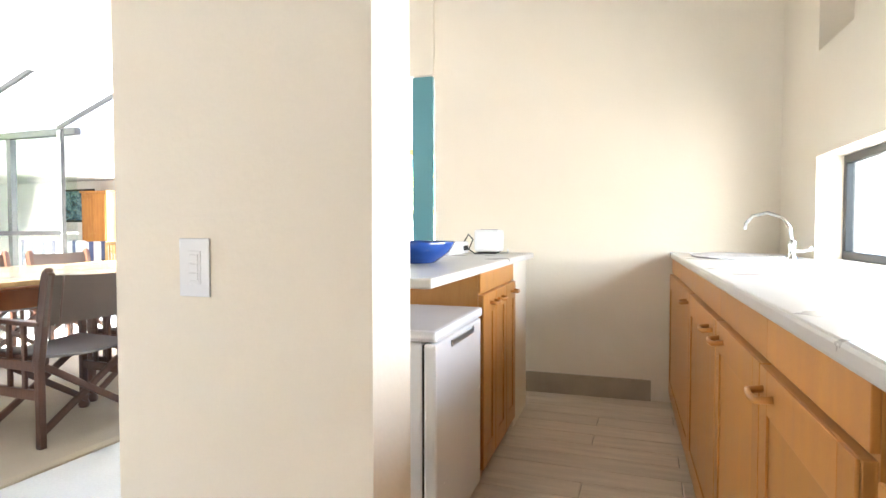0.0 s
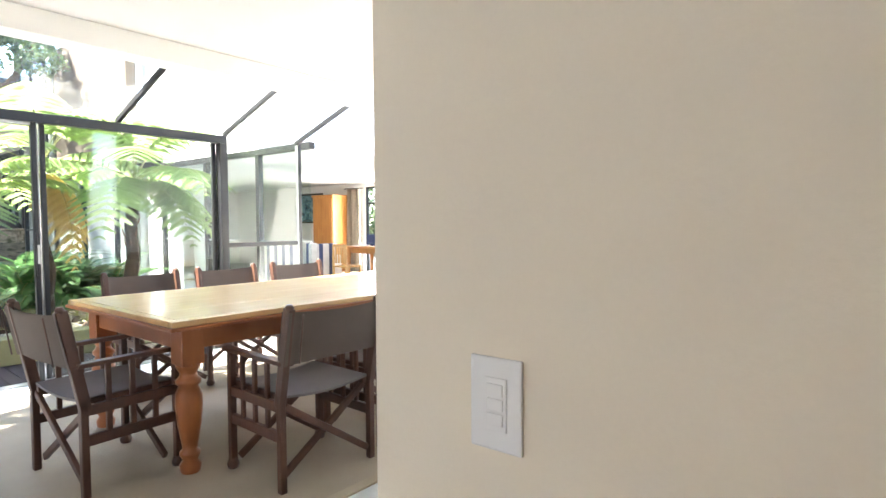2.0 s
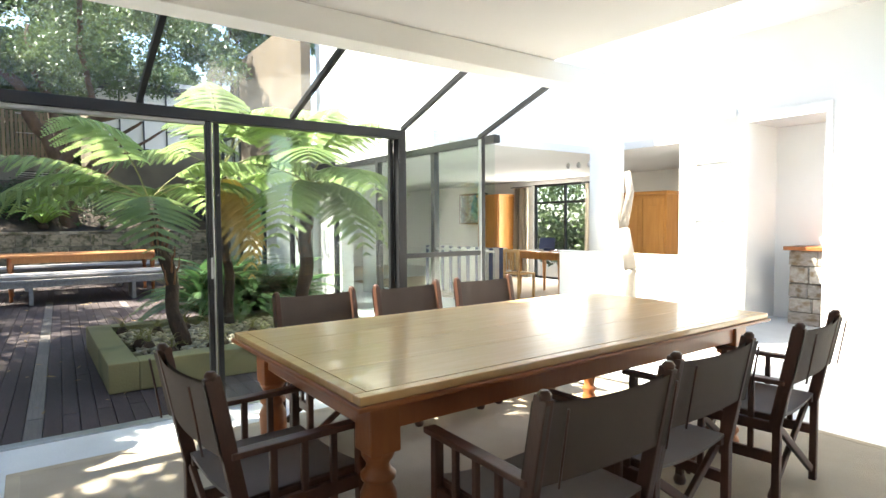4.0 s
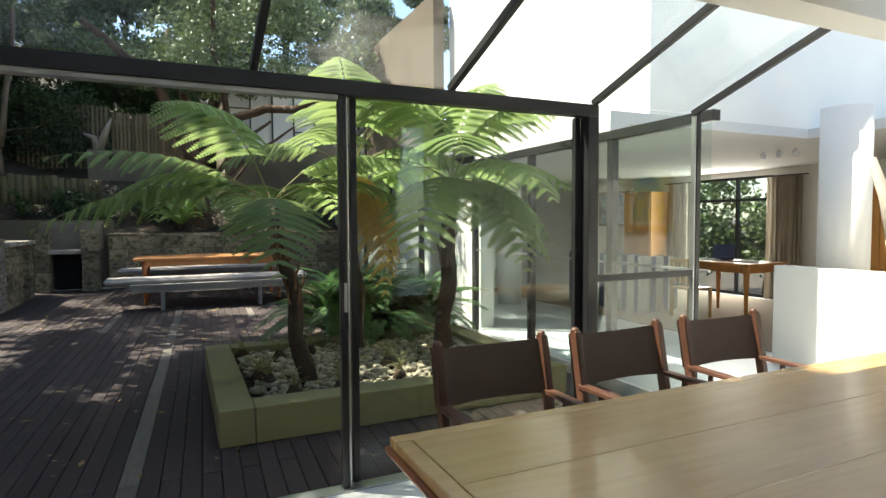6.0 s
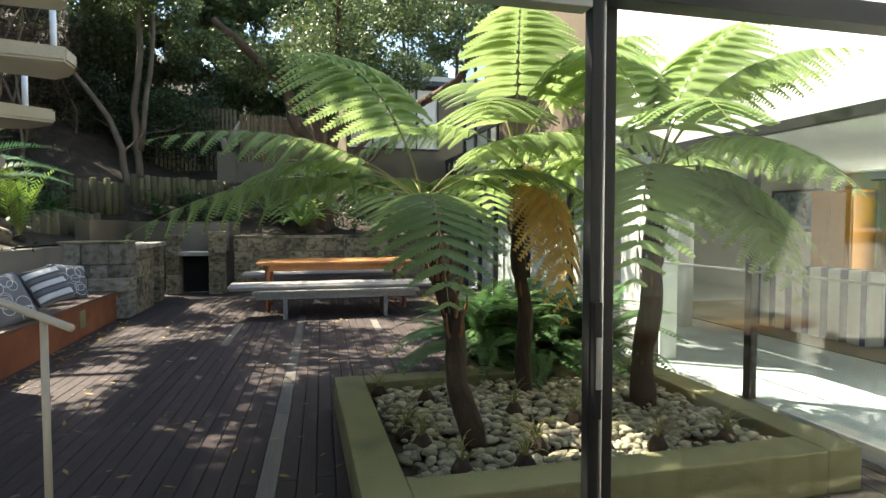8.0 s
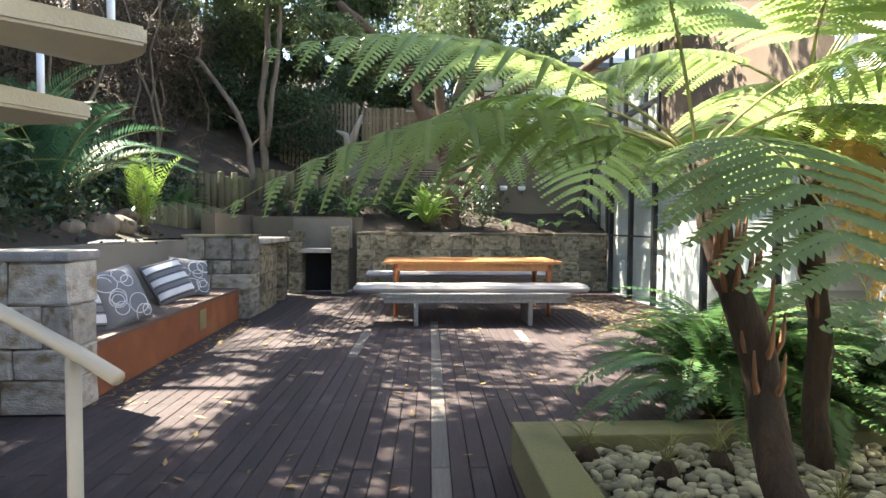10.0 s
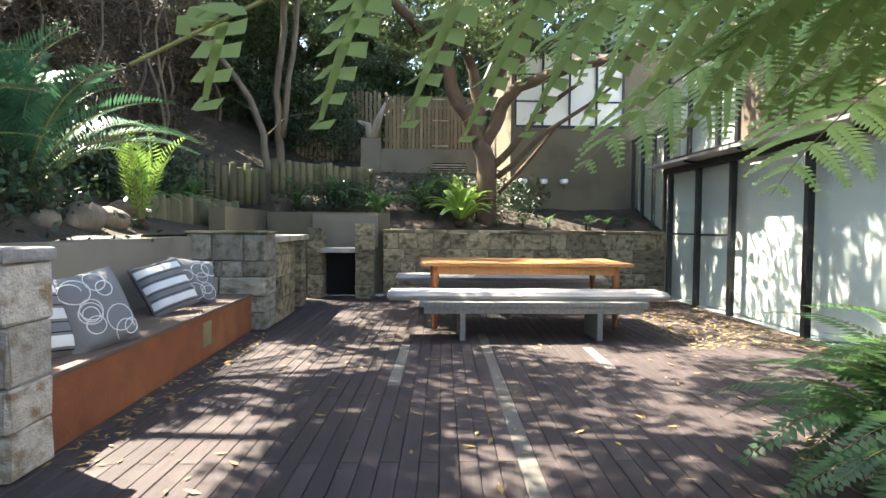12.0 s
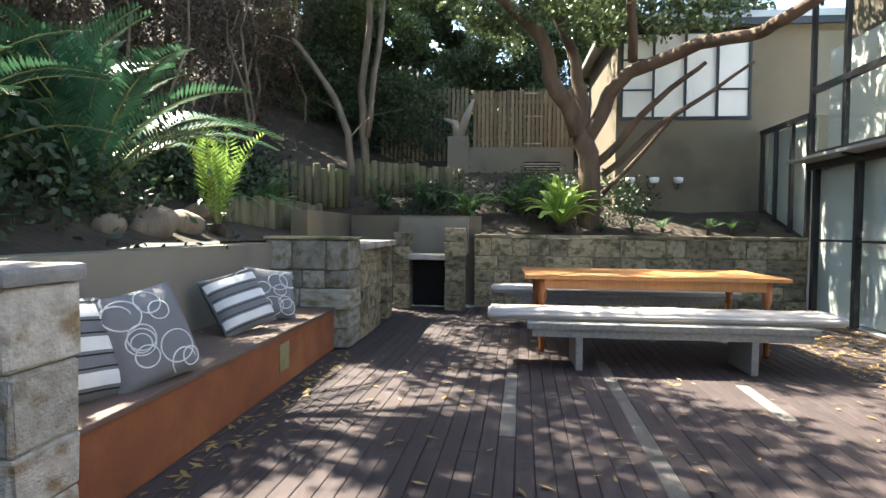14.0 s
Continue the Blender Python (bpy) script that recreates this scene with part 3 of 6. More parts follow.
stone_wall(counter, -14.95, -13.97, -1.95, -1.62, 0, 1.02, 0.34, BLOCKS, 15)
stone_wall(counter, -15.75, -15.45, -1.95, -1.62, 0, 1.02, 0.3, BLOCKS, 17)
slab("top_slab", counter, -15.8, -13.97, -2.5, -1.58, 1.02, 1.1, STONE_PALE, "pale worn top slab", 0.02)
# near-black sheet in place of the shade inside the log store
slab("back_panel", counter, -15.75, -13.97, -2.6, -2.5, 0, 1.02, NEAR_BLACK, "near-black panel standing in for shade in the log store", 0.004)
braai = thing("stone_barbecue", "open stone barbecue with a sooty firebox", "barbecue")
stone_wall(braai, -16.85, -16.5, -1.75, -1.5, 0, 1.2, 0.3, BLOCKS, 21)
stone_wall(braai, -16.62, -16.32, -0.92, -0.62, 0, 1.28, 0.3, BLOCKS, 22)
slab("grill_shelf", braai, -17.0, -16.4, -1.5, -0.92, 0.78, 0.86, STONE_PALE, "pale stone shelf", 0.015)
slab("firebox", braai, -17.12, -16.95, -1.5, -0.9, 0, 0.78, NEAR_BLACK, "sooty firebox back", 0.004)
slab("chimney_back", braai, -17.12, -16.95, -1.75, -0.6, 0.86, 1.44, TAUPE, "", 0.006)
back_wall = structure("wall_stone", "mossy sandstone retaining wall along the deck", "wall")
stone_wall(back_wall, -17.12, -16.9, -0.5, 4.62, 0, 1.12, 0.34, BLOCKS, 31)
for i in range(9):
    y0 = -0.5 + i * 5.12 / 9
    slab("capstone", back_wall, -17.16, -16.87, y0 + 0.004, y0 + 5.12 / 9 - 0.004, 1.125 + rnd(-0.004, 0.004), 1.18, STONE, "", 0.012)

# planter
planter = thing("planter", "low olive concrete planter full of river pebbles", "planter")
PX0, PX1, PY0, PY1, PH, PT = -8.5, -6.4, 1.1, 3.75, 0.24, 0.22
slab("planter_wall", planter, PX0, PX1, PY0, PY0 + PT, 0, PH, OLIVE)
slab("planter_wall", planter, PX0, PX1, PY1 - PT, PY1, 0, PH, OLIVE)
slab("planter_wall", planter, PX1 - PT, PX1, PY0 + PT, PY1 - PT, 0, PH - 0.002, OLIVE)
slab("planter_wall", planter, PX0, PX0 + PT, PY0 + PT, PY1 - PT, 0, PH - 0.002, OLIVE)
slab("planter_soil", planter, PX0 + PT, PX1 - PT, PY0 + PT, PY1 - PT, 0.0, 0.15, SOIL, "", 0.0)


def pebble_mesh(seed):
    bm = bmesh.new()
    bmesh.ops.create_icosphere(bm, subdivisions=1, radius=1.0)
    for v in bm.verts:
        v.co *= 1 + 0.18 * noise.noise(v.co * 1.3 + Vector((seed * 7, 0, 0)))
        v.co.z *= 0.55
    return bm


PEBBLES = [mesh_of(pebble_mesh(i), material("river_pebble_%d" % i, c, 0.75, tuple(a * 0.6 for a in c), 4.0, random_tint=0.3, bump=0.2), True)
           for i, c in enumerate(((0.36, 0.32, 0.22), (0.30, 0.27, 0.19), (0.42, 0.38, 0.29), (0.25, 0.21, 0.14)))]
spots = []
r = random.Random(5)
while len(spots) < 1750:
    spots.append((r.uniform(PX0 + PT + 0.05, PX1 - PT - 0.05), r.uniform(PY0 + PT + 0.05, PY1 - PT - 0.05), r.uniform(0.019, 0.041)))
spots.sort(key=lambda s: (s[0] + 6.0) ** 2 + (s[1] - 0.9) ** 2)
rest = bmesh.new()
for i, (x, y, s) in enumerate(spots):
    m = Matrix.LocRotScale((x, y, 0.165 + r.uniform(0, 0.035)), Euler((r.uniform(-0.3, 0.3), r.uniform(-0.3, 0.3), r.uniform(0, 6))), (s * r.uniform(1, 1.5), s, s))
    if i < 300:
        ob = new("pebble", PEBBLES[i % 4])
        ob.parent = planter
        ob.matrix_basis = m
    else:
        me = bmesh.new()
        me.from_mesh(PEBBLES[i % 4])
        me.transform(m)
        tmp = bpy.data.meshes.new("tmp")
        me.to_mesh(tmp)
        me.free()
        rest.from_mesh(tmp)
        bpy.data.meshes.remove(tmp)
tagged(part("pebble_fill", rest, PEBBLE, planter, "smaller pebbles at the back", True), kind="stuff")


# ---- plants ----
def leaflet_quads(verts, faces, base, tip_dir, length, width, normal):
    side = tip_dir.cross(normal).normalized() * width / 2
    i = len(verts)
    verts.extend((base - side * 0.5, base + tip_dir * length * 0.45 - side, base + tip_dir * length, base + tip_dir * length * 0.45 + side))
    faces.append((i, i + 1, i + 2, i + 3))


def frond_mesh(length, rise, droop, pairs, pinna, mat, bipinnate=True, sag=0.35, start=0.14, pinnule=0.015, leaf_width=0.02, stiff=0.0, seed=0, sweep=0.35, thick=0.008):
    """A frond along +x from its base: a bent stalk and pairs of pinnae, each cut into small leaflets."""
    r = random.Random(seed)
    def curve(t):
        return Vector((length * t * (1 - 0.12 * droop * t), 0, length * (rise * t - droop * t * t)))
    bm = bmesh.new()
    n = 14
    tube(bm, [curve(i / n) for i in range(n + 1)], [thick * (1 - 0.85 * i / n) for i in range(n + 1)], 5)
    stalk = bpy.data.meshes.new("m")
    bm.to_mesh(stalk)
    bm.free()
    verts, faces = [], []
    for i in range(pairs):
        t = start + (1 - start) * (i + 0.5) / pairs
        p = curve(t)
        d = (curve(min(1, t + 0.01)) - curve(t - 0.01)).normalized()
        up = Vector((-d.z, 0, d.x))
        if bipinnate:
            prof = max(0.08, math.sin(math.pi * (0.26 + 0.72 * (t - start) / (1 - start))))
        else:
            prof = max(0.10, min(1.0, 0.45 + 3.0 * (t - start)) * min(1.0, 0.25 + 2.4 * (1 - t)))
        for s in (-1, 1):
            L = pinna * prof * r.uniform(0.92, 1.06)
            a = sweep + r.uniform(-0.07, 0.07)
            lat = (Vector((0, s, 0)) * math.cos(a) + d * math.sin(a) + up * stiff).normalized()
            if not bipinnate:
                dirn = (lat - Vector((0, 0, sag * 0.6))).normalized()
                leaflet_quads(verts, faces, p, dirn, L, leaf_width, up)
                continue
            m = max(4, int(L / (pinnule * 1.25)))
            last = None
            for k in range(m):
                u = (k + 0.3) / m
                q = p + lat * (L * u) - Vector((0, 0, sag * L * u * u))
                pd = (lat - Vector((0, 0, 2 * sag * u))).normalized()
                w = L * 0.25 * min(1.0, 3.0 * u + 0.5) * (1 - u) ** 0.6 + 0.006
                nrm = (up * 0.7 + Vector((0, 0, 0.45))).normalized()
                across = pd.cross(nrm).normalized() * w * 0.2
                i0 = len(verts)
                verts.extend((q - across, q + across))
                if last is not None:
                    faces.append((last, last + 1, i0 + 1, i0))
                last = i0
                for sd in (-1, 1):
                    side = pd.cross(nrm).normalized() * sd
                    leaflet_quads(verts, faces, q, (side + pd * 0.5 - Vector((0, 0, 0.16))).normalized(), w, pinnule * 1.75, nrm)
    base = len(stalk.vertices)
    sv = [v.co.copy() for v in stalk.vertices] + verts
    sf = [tuple(f.vertices) for f in stalk.polygons] + [tuple(i + base for i in f) for f in faces]
    me = bpy.data.meshes.new("frond")
    me.from_pydata(sv, [], sf)
    me.materials.append(mat)
    me.materials.append(RACHIS)
    for i in range(len(stalk.polygons)):
        me.polygons[i].material_index = 1
    bpy.data.meshes.remove(stalk)
    return me


FRONDS = {
    "long": frond_mesh(1.75, 0.34, 0.50, 11, 0.42, FROND, seed=1, sag=0.5, sweep=0.3, start=0.24),
    "arch": frond_mesh(1.5, 0.58, 0.74, 12, 0.42, FROND, seed=2, sag=0.42, sweep=0.3, start=0.25),
    "up": frond_mesh(1.5, 0.85, 0.78, 13, 0.40, FROND, seed=3, sag=0.55, sweep=0.3, start=0.26),
    "hang": frond_mesh(1.1, 0.30, 0.85, 13, 0.40, FROND, seed=4, sag=0.3, sweep=0.3, start=0.2),
    "dead": frond_mesh(1.05, 0.1, 1.0, 13, 0.36, FROND_DEAD, seed=5, sag=0.6),
}


def tree_fern(label, base, top, radius, fronds, stub=26, seed=0):
    r = random.Random(seed)
    base, top = Vector(base), Vector(top)
    fern = thing("tree_fern", label, "tree fern", "tree ferns in the planter", at=Matrix.Translation(base))
    bm = bmesh.new()
    n = 12
    pts = [base.lerp(top, i / n) - base + Vector((0.05 * math.sin(i * 0.7 + seed), 0.04 * math.cos(i * 0.9 + seed), 0)) * min(1, i / 3) for i in range(n + 1)]
    pts[-1] = top - base
    tube(bm, pts, [radius * (1.25 - 0.35 * i / n + 0.12 * r.uniform(-1, 1)) for i in range(n + 1)], 12)
    part("trunk", bm, FERN_BARK, fern, "shaggy dark brown fern trunk", True)
    for i in range(stub):
        t = r.uniform(0.45, 0.98)
        p = pts[int(t * n)]
        a = r.uniform(0, 6.3)
        bm = bmesh.new()
        o = Vector((math.cos(a), math.sin(a), 0))
        tube(bm, [p + o * radius * 0.8, p + o * radius * 1.35 + Vector((0, 0, 0.06)), p + o * radius * 1.5 + Vector((0, 0, 0.16))], [0.013, 0.010, 0.004], 5)
        part("frond_stub", bm, FERN_STUB, fern, "broken old frond base", True)
    for kind, yaw, pitch, roll, scale in fronds:
        ob = new("frond", FRONDS[kind])
        ob.parent = fern
        ob.matrix_basis = Matrix.LocRotScale(top - base, Euler((radians(roll), radians(-pitch), radians(yaw)), "XYZ"), (scale,) * 3)
    return fern


tree_fern("tree fern with a dark leaning trunk and spreading fronds", (-7.05, 1.80, 0.16), (-7.5, 1.6, 1.56), 0.055, [
    ("long", 284, 2, 8, 1.0), ("long", 279, 20, -6, 0.95), ("up", 318, 22, 0, 0.98), ("arch", 222, 4, 0, 1.0), ("arch", 182, 2, 5, 1.0),
    ("hang", 354, 4, 0, 1.0), ("arch", 60, 22, 0, 0.9), ("arch", 96, 6, 0, 0.95), ("arch", 140, 4, 0, 1.0), ("arch", 250, 10, 0, 0.95)], seed=1)
tree_fern("tree fern with a straight trunk in full sun", (-7.5, 3.15, 0.16), (-7.5, 3.24, 1.78), 0.068, [
    ("arch", 12, 0, 0, 0.95), ("hang", 40, 0, 0, 1.0), ("arch", 75, 4, 0, 0.9), ("arch", 125, 4, 0, 0.9), ("arch", 200, 2, 0, 1.0), ("hang", 88, -4, 0, 1.1),
    ("arch", 250, 6, 0, 0.95), ("hang", 320, 0, 0, 1.15), ("arch", 338, 14, 0, 1.0), ("up", 300, 26, 0, 0.9), ("up", 30, 22, 0, 0.95), ("up", 75, 26, 0, 0.95), ("up", 355, 30, 0, 0.9), ("hang", 15, -8, 0, 1.1), ("hang", 60, -10, 0, 1.1)], seed=2)
tree_fern("slender tree fern with a brown dead frond hanging", (-7.94, 2.46, 0.16), (-8.1, 2.44, 1.92), 0.048, [
    ("up", 340, 30, 0, 1.0), ("up", 85, 28, 0, 1.05), ("up", 195, 30, 0, 0.9), ("up", 20, 20, 0, 1.0), ("up", 55, 24, 0, 0.95), ("arch", 110, 4, 0, 1.0),
    ("arch", 170, 4, 0, 1.0), ("arch", 265, 8, 0, 0.9), ("arch", 330, 12, 0, 0.95), ("arch", 45, 2, 0, 1.0), ("dead", 22, -22, 0, 1.0), ("dead", 50, -30, 20, 0.9)], stub=12, seed=3)


def rosette(name, label, category, at, mesh, count, pitch0, pitch1, s0, s1, seed, group=""):
    r = random.Random(seed)
    p = thing(name, label, category, group, at=Matrix.Translation(at))
    bm = bmesh.new()
    lathe(bm, [(0.05 * s1, -0.05), (0.07 * s1, 0.03), (0.03 * s1, 0.09)], seg=8)
    part("crown", bm, FERN_BARK, p)
    for i in range(count):
        ob = new("frond", mesh)
        ob.parent = p
        s = r.uniform(s0, s1)
        ob.matrix_basis = Matrix.LocRotScale((0, 0, 0.04), Euler((radians(r.uniform(-12, 12)), -radians(r.uniform(pitch0, pitch1)), i * 2.4 + r.uniform(-0.3, 0.3))), (s, s, s))
    return p


SWORD = frond_mesh(0.85, 0.9, 0.95, 34, 0.095, material("sword_fern_leaf", (0.068, 0.155, 0.045), 0.5, (0.045, 0.11, 0.032), 3.0, random_tint=0.25, translucent=0.3), False, 0.3, 0.06, leaf_width=0.022, seed=7, thick=0.004)
CYC = frond_mesh(1.35, 0.85, 0.75, 44, 0.175, CYCAD, False, 0.1, 0.1, leaf_width=0.021, stiff=0.3, seed=8, sweep=0.55, thick=0.01)
CYC_YOUNG = frond_mesh(0.75, 1.0, 0.45, 20, 0.13, LIME_SUNLIT, False, 0.0, 0.12, leaf_width=0.014, stiff=0.4, seed=9, sweep=0.6, thick=0.007)
LIME = frond_mesh(0.6, 0.95, 0.8, 22, 0.07, LIME_SUNLIT, False, 0.15, 0.08, leaf_width=0.035, seed=10, thick=0.006)
for i, (x, y, s) in enumerate(((-8.95, 2.5, 1.15), (-9.15, 3.1, 1.1), (-8.9, 3.5, 1.0), (-9.35, 2.75, 1.2), (-8.8, 2.95, 1.1), (-9.5, 3.4, 1.0))):
    rosette("sword_fern", "lush green sword fern growing beside the deck", "fern", (x, y, 0.02), SWORD, 46, 5, 55, 0.9 * s, 1.4 * s, i + 20, "sword ferns")
rosette("cycad", "large blue-green cycad on the planted terrace", "cycad", (-11.95, -3.4, 1.32), CYC, 34, 10, 76, 1.05, 1.45, 40)
rosette("cycad", "large dark green cycad behind the bench wall", "cycad", (-10.9, -3.75, 1.42), CYC, 30, -2, 60, 0.95, 1.25, 41)
rosette("young_cycad", "lime green young cycad with sunlight put into its colour", "cycad", (-13.1, -2.88, 1.2), CYC_YOUNG, 15, 30, 72, 0.95, 1.3, 42)
rosette("bright_fern", "lime green fern above the stone wall, coloured as if sunlit", "fern", (-17.5, 0.92, 1.28), LIME, 34, 0, 60, 1.25, 1.75, 43)
for i, (x, y, s) in enumerate(((-17.45, 2.1, 0.5), (-17.5, 2.6, 0.6), (-17.4, 3.3, 0.5), (-17.45, 3.7, 0.55), (-17.6, 4.1, 0.5), (-17.5, 1.6, 0.4))):
    rosette("small_fern", "small green fern along the top of the stone wall", "fern", (x, y, 1.24), SWORD, 12, 10, 50, 0.4 * s, 0.8 * s, i + 50, "small ferns on the wall")
for i, (x, y) in enumerate(((-18.4, 0.2), (-18.2, -0.7), (-18.6, -1.6), (-19.0, 0.6), (-18.3, -2.3), (-16.2, -3.6), (-15.2, -3.4), (-14.2, -3.5))):
    rosette("terrace_fern", "dark green fern clump on the shaded terrace", "fern", (x, y, hill_height(x, y) - 0.02), SWORD, 18, 5, 55, 0.7, 1.1, i + 60, "terrace ferns")
GRASS_TUFT = frond_mesh(0.3, 1.0, 1.0, 3, 0.01, FROND, False, 0.1, 0.2, leaf_width=0.006, seed=11, thick=0.006)
for i, (x, y) in enumerate(((-6.75, 2.75), (-6.72, 1.62), (-8.1, 1.4), (-6.9, 2.1), (-7.3, 1.45), (-7.7, 3.3), (-7.1, 1.5), (-6.8, 2.45), (-7.5, 2.2), (-8.0, 2.0), (-6.75, 3.2), (-7.25, 2.5), (-7.9, 1.7), (-6.7, 1.95))):
    rosette("grass_tuft", "small tuft of strappy grass among the pebbles", "grass", (x, y, 0.17), GRASS_TUFT, 16, 20, 65, 0.5, 0.9, i + 80, "grass tufts in the planter")


# ---- trees and undergrowth ----
def leaf_mesh(clusters, size, mat, seed, elong=2.0):
    """Single leaves, scattered through rounded clumps (x, y, z, radius, squash, count)."""
    g = np.random.default_rng(seed)
    V, n = [], 0
    for x, y, z, rad, sq, count in clusters:
        d = g.normal(size=(count, 3))
        d /= np.linalg.norm(d, axis=1)[:, None]
        rr = rad * g.uniform(0.25, 1.0, count) ** 0.6
        c = d * rr[:, None]
        c[:, 2] *= sq
        c += (x, y, z)
        a = g.normal(size=(count, 3))
        a /= np.linalg.norm(a, axis=1)[:, None]
        b = np.cross(a, g.normal(size=(count, 3)))
        b /= np.linalg.norm(b, axis=1)[:, None]
        s = size * g.uniform(0.6, 1.3, count)[:, None]
        V.append(np.stack([c - a * s * elong / 2, c - b * s / 2, c + a * s * elong / 2, c + b * s / 2], 1).reshape(-1, 3))
        n += count
    V = np.concatenate(V)
    me = bpy.data.meshes.new("leaves")
    me.vertices.add(n * 4)
    me.vertices.foreach_set("co", V.astype(np.float32).ravel())
    me.loops.add(n * 4)
    me.loops.foreach_set("vertex_index", np.arange(n * 4, dtype=np.int32))
    me.polygons.add(n)
    me.polygons.foreach_set("loop_start", np.arange(0, n * 4, 4, dtype=np.int32))
    me.polygons.foreach_set("loop_total", np.full(n, 4, dtype=np.int32))
    me.update(calc_edges=True)
    me.materials.append(mat)
    return me


def tree(label, trunk_paths, clusters, leaf_size, bark, leaf, seed):
    t = thing("tree", label, "tree", at=Matrix.Translation(trunk_paths[0][0][0]))
    o = Vector(trunk_paths[0][0][0])
    for i, (pts, r0, r1) in enumerate(trunk_paths):
        bm = bmesh.new()
        k = 4
        fine = []
        for a, b in zip(pts, pts[1:]):
            for j in range(k):
                p = Vector(a).lerp(Vector(b), j / k)
                fine.append(p + Vector((noise.noise(p * 1.7), noise.noise(p * 1.7 + Vector((9, 0, 0))), 0)) * r0 * 0.9)
        fine.append(Vector(pts[-1]))
        n = len(fine) - 1
        if i == 0:
            fine[0] = Vector(pts[0])
        tube(bm, [p - o for p in fine], [r0 + (r1 - r0) * (j / n) ** 0.8 for j in range(n + 1)], 10)
        part("trunk" if i == 0 else "limb", bm, bark, t, "", True)
    if clusters:
        ob = new("crown", leaf_mesh([(c[0] - o.x, c[1] - o.y, c[2] - o.z, *c[3:]) for c in clusters], leaf_size, leaf, seed))
        ob.parent = t
    return t


old_tree = tree("old spreading tree with a forked grey trunk", [
    ([(-17.8, 1.75, 1.2), (-17.8, 1.70, 2.2), (-17.8, 1.52, 2.95)], 0.21, 0.17),
    ([(-17.8, 1.5, 2.9), (-17.7, 0.94, 3.9), (-17.6, 0.77, 4.56), (-17.5, 0.13, 5.2), (-17.3, -0.7, 5.8)], 0.16, 0.08),
    ([(-17.8, 1.55, 2.9), (-17.9, 1.41, 4.2), (-17.9, 1.06, 5.1), (-17.9, 1.0, 6.0)], 0.12, 0.07),
    ([(-17.8, 1.6, 2.85), (-17.6, 1.95, 3.5), (-17.3, 2.28, 3.85), (-16.6, 3.0, 4.05), (-16.0, 3.46, 3.95), (-15.2, 3.65, 3.9), (-14.5, 3.95, 4.1), (-13.6, 4.2, 4.8)], 0.14, 0.06),
    # limb added to carry the high shading clumps
    ([(-17.2, 2.25, 4.0), (-16.2, 1.9, 5.2), (-14.8, 1.8, 6.2), (-13.4, 1.7, 6.6)], 0.08, 0.03),
    ([(-17.8, 1.75, 2.4), (-17.4, 2.35, 3.05), (-17.0, 2.75, 3.5), (-16.5, 3.1, 3.75)], 0.08, 0.03),
    ([(-17.7, 1.85, 2.2), (-17.2, 2.7, 3.0), (-16.7, 3.3, 3.4), (-16.3, 3.7, 3.7)], 0.06, 0.02),
    ([(-17.9, 1.9, 1.9), (-17.5, 2.5, 2.6), (-17.1, 2.95, 3.2)], 0.05, 0.02)],
    [(-17.5 + rnd(-2.5, 2.5), rnd(-1.2, 4.2), rnd(5.0, 7.4), rnd(0.6, 1.0), 0.6, 760) for i in range(20)]
    + [(-14.0 + rnd(-1.0, 1.0), 3.9 + rnd(-0.4, 0.4), rnd(4.3, 5.2), 0.5, 0.6, 500) for i in range(3)]
    # high clumps added out of view to shade the glazed wing
    + [(-13.6 + rnd(-1.6, 1.6), 1.7 + rnd(-1.2, 1.0), rnd(6.2, 7.2), rnd(0.5, 0.8), 0.6, 520) for i in range(13)]
    + [(-17.2 + rnd(-1.2, 1.2), -1.0 + 0.42 * i, rnd(4.6, 5.2), rnd(0.4, 0.6), 0.6, 520) for i in range(12)], 0.055, BARK_BROWN, LEAF, 101)
old_tree.location.y -= 0.2
tree("pale slender twin-stemmed hillside tree", [
    ([(-21.0, -3.3, 2.5), (-21.0, -3.35, 4.5), (-21.0, -3.1, 7.5)], 0.11, 0.07), ([(-21.0, -3.25, 3.4), (-20.9, -2.95, 5.4), (-20.8, -2.75, 7.6)], 0.08, 0.05)],
    [(-21 + rnd(-1.5, 1.5), -3.2 + rnd(-1.5, 1.5), rnd(6.6, 8.5), 1.0, 0.7, 1200) for i in range(7)], 0.07, BARK_PALE, LEAF, 102)
tree("dead leaning bare trunk on the slope", [
    ([(-20.0, -3.33, 2.3), (-20.0, -3.42, 3.3), (-20.0, -3.75, 4.1), (-20.0, -4.3, 4.95), (-20.0, -4.68, 5.4)], 0.095, 0.05), ([(-20.0, -4.6, 5.3), (-20.0, -5.1, 5.5)], 0.03, 0.01), ([(-20.0, -4.65, 5.35), (-19.9, -4.5, 5.85)], 0.03, 0.01),
    ([(-20.0, -3.42, 3.2), (-19.9, -2.9, 3.7), (-19.8, -2.2, 3.8), (-19.8, -1.9, 4.0)], 0.02, 0.006), ([(-20.0, -3.6, 3.8), (-19.9, -4.1, 4.1)], 0.02, 0.006)], [], 0.05, BARK_PALE, LEAF, 103)


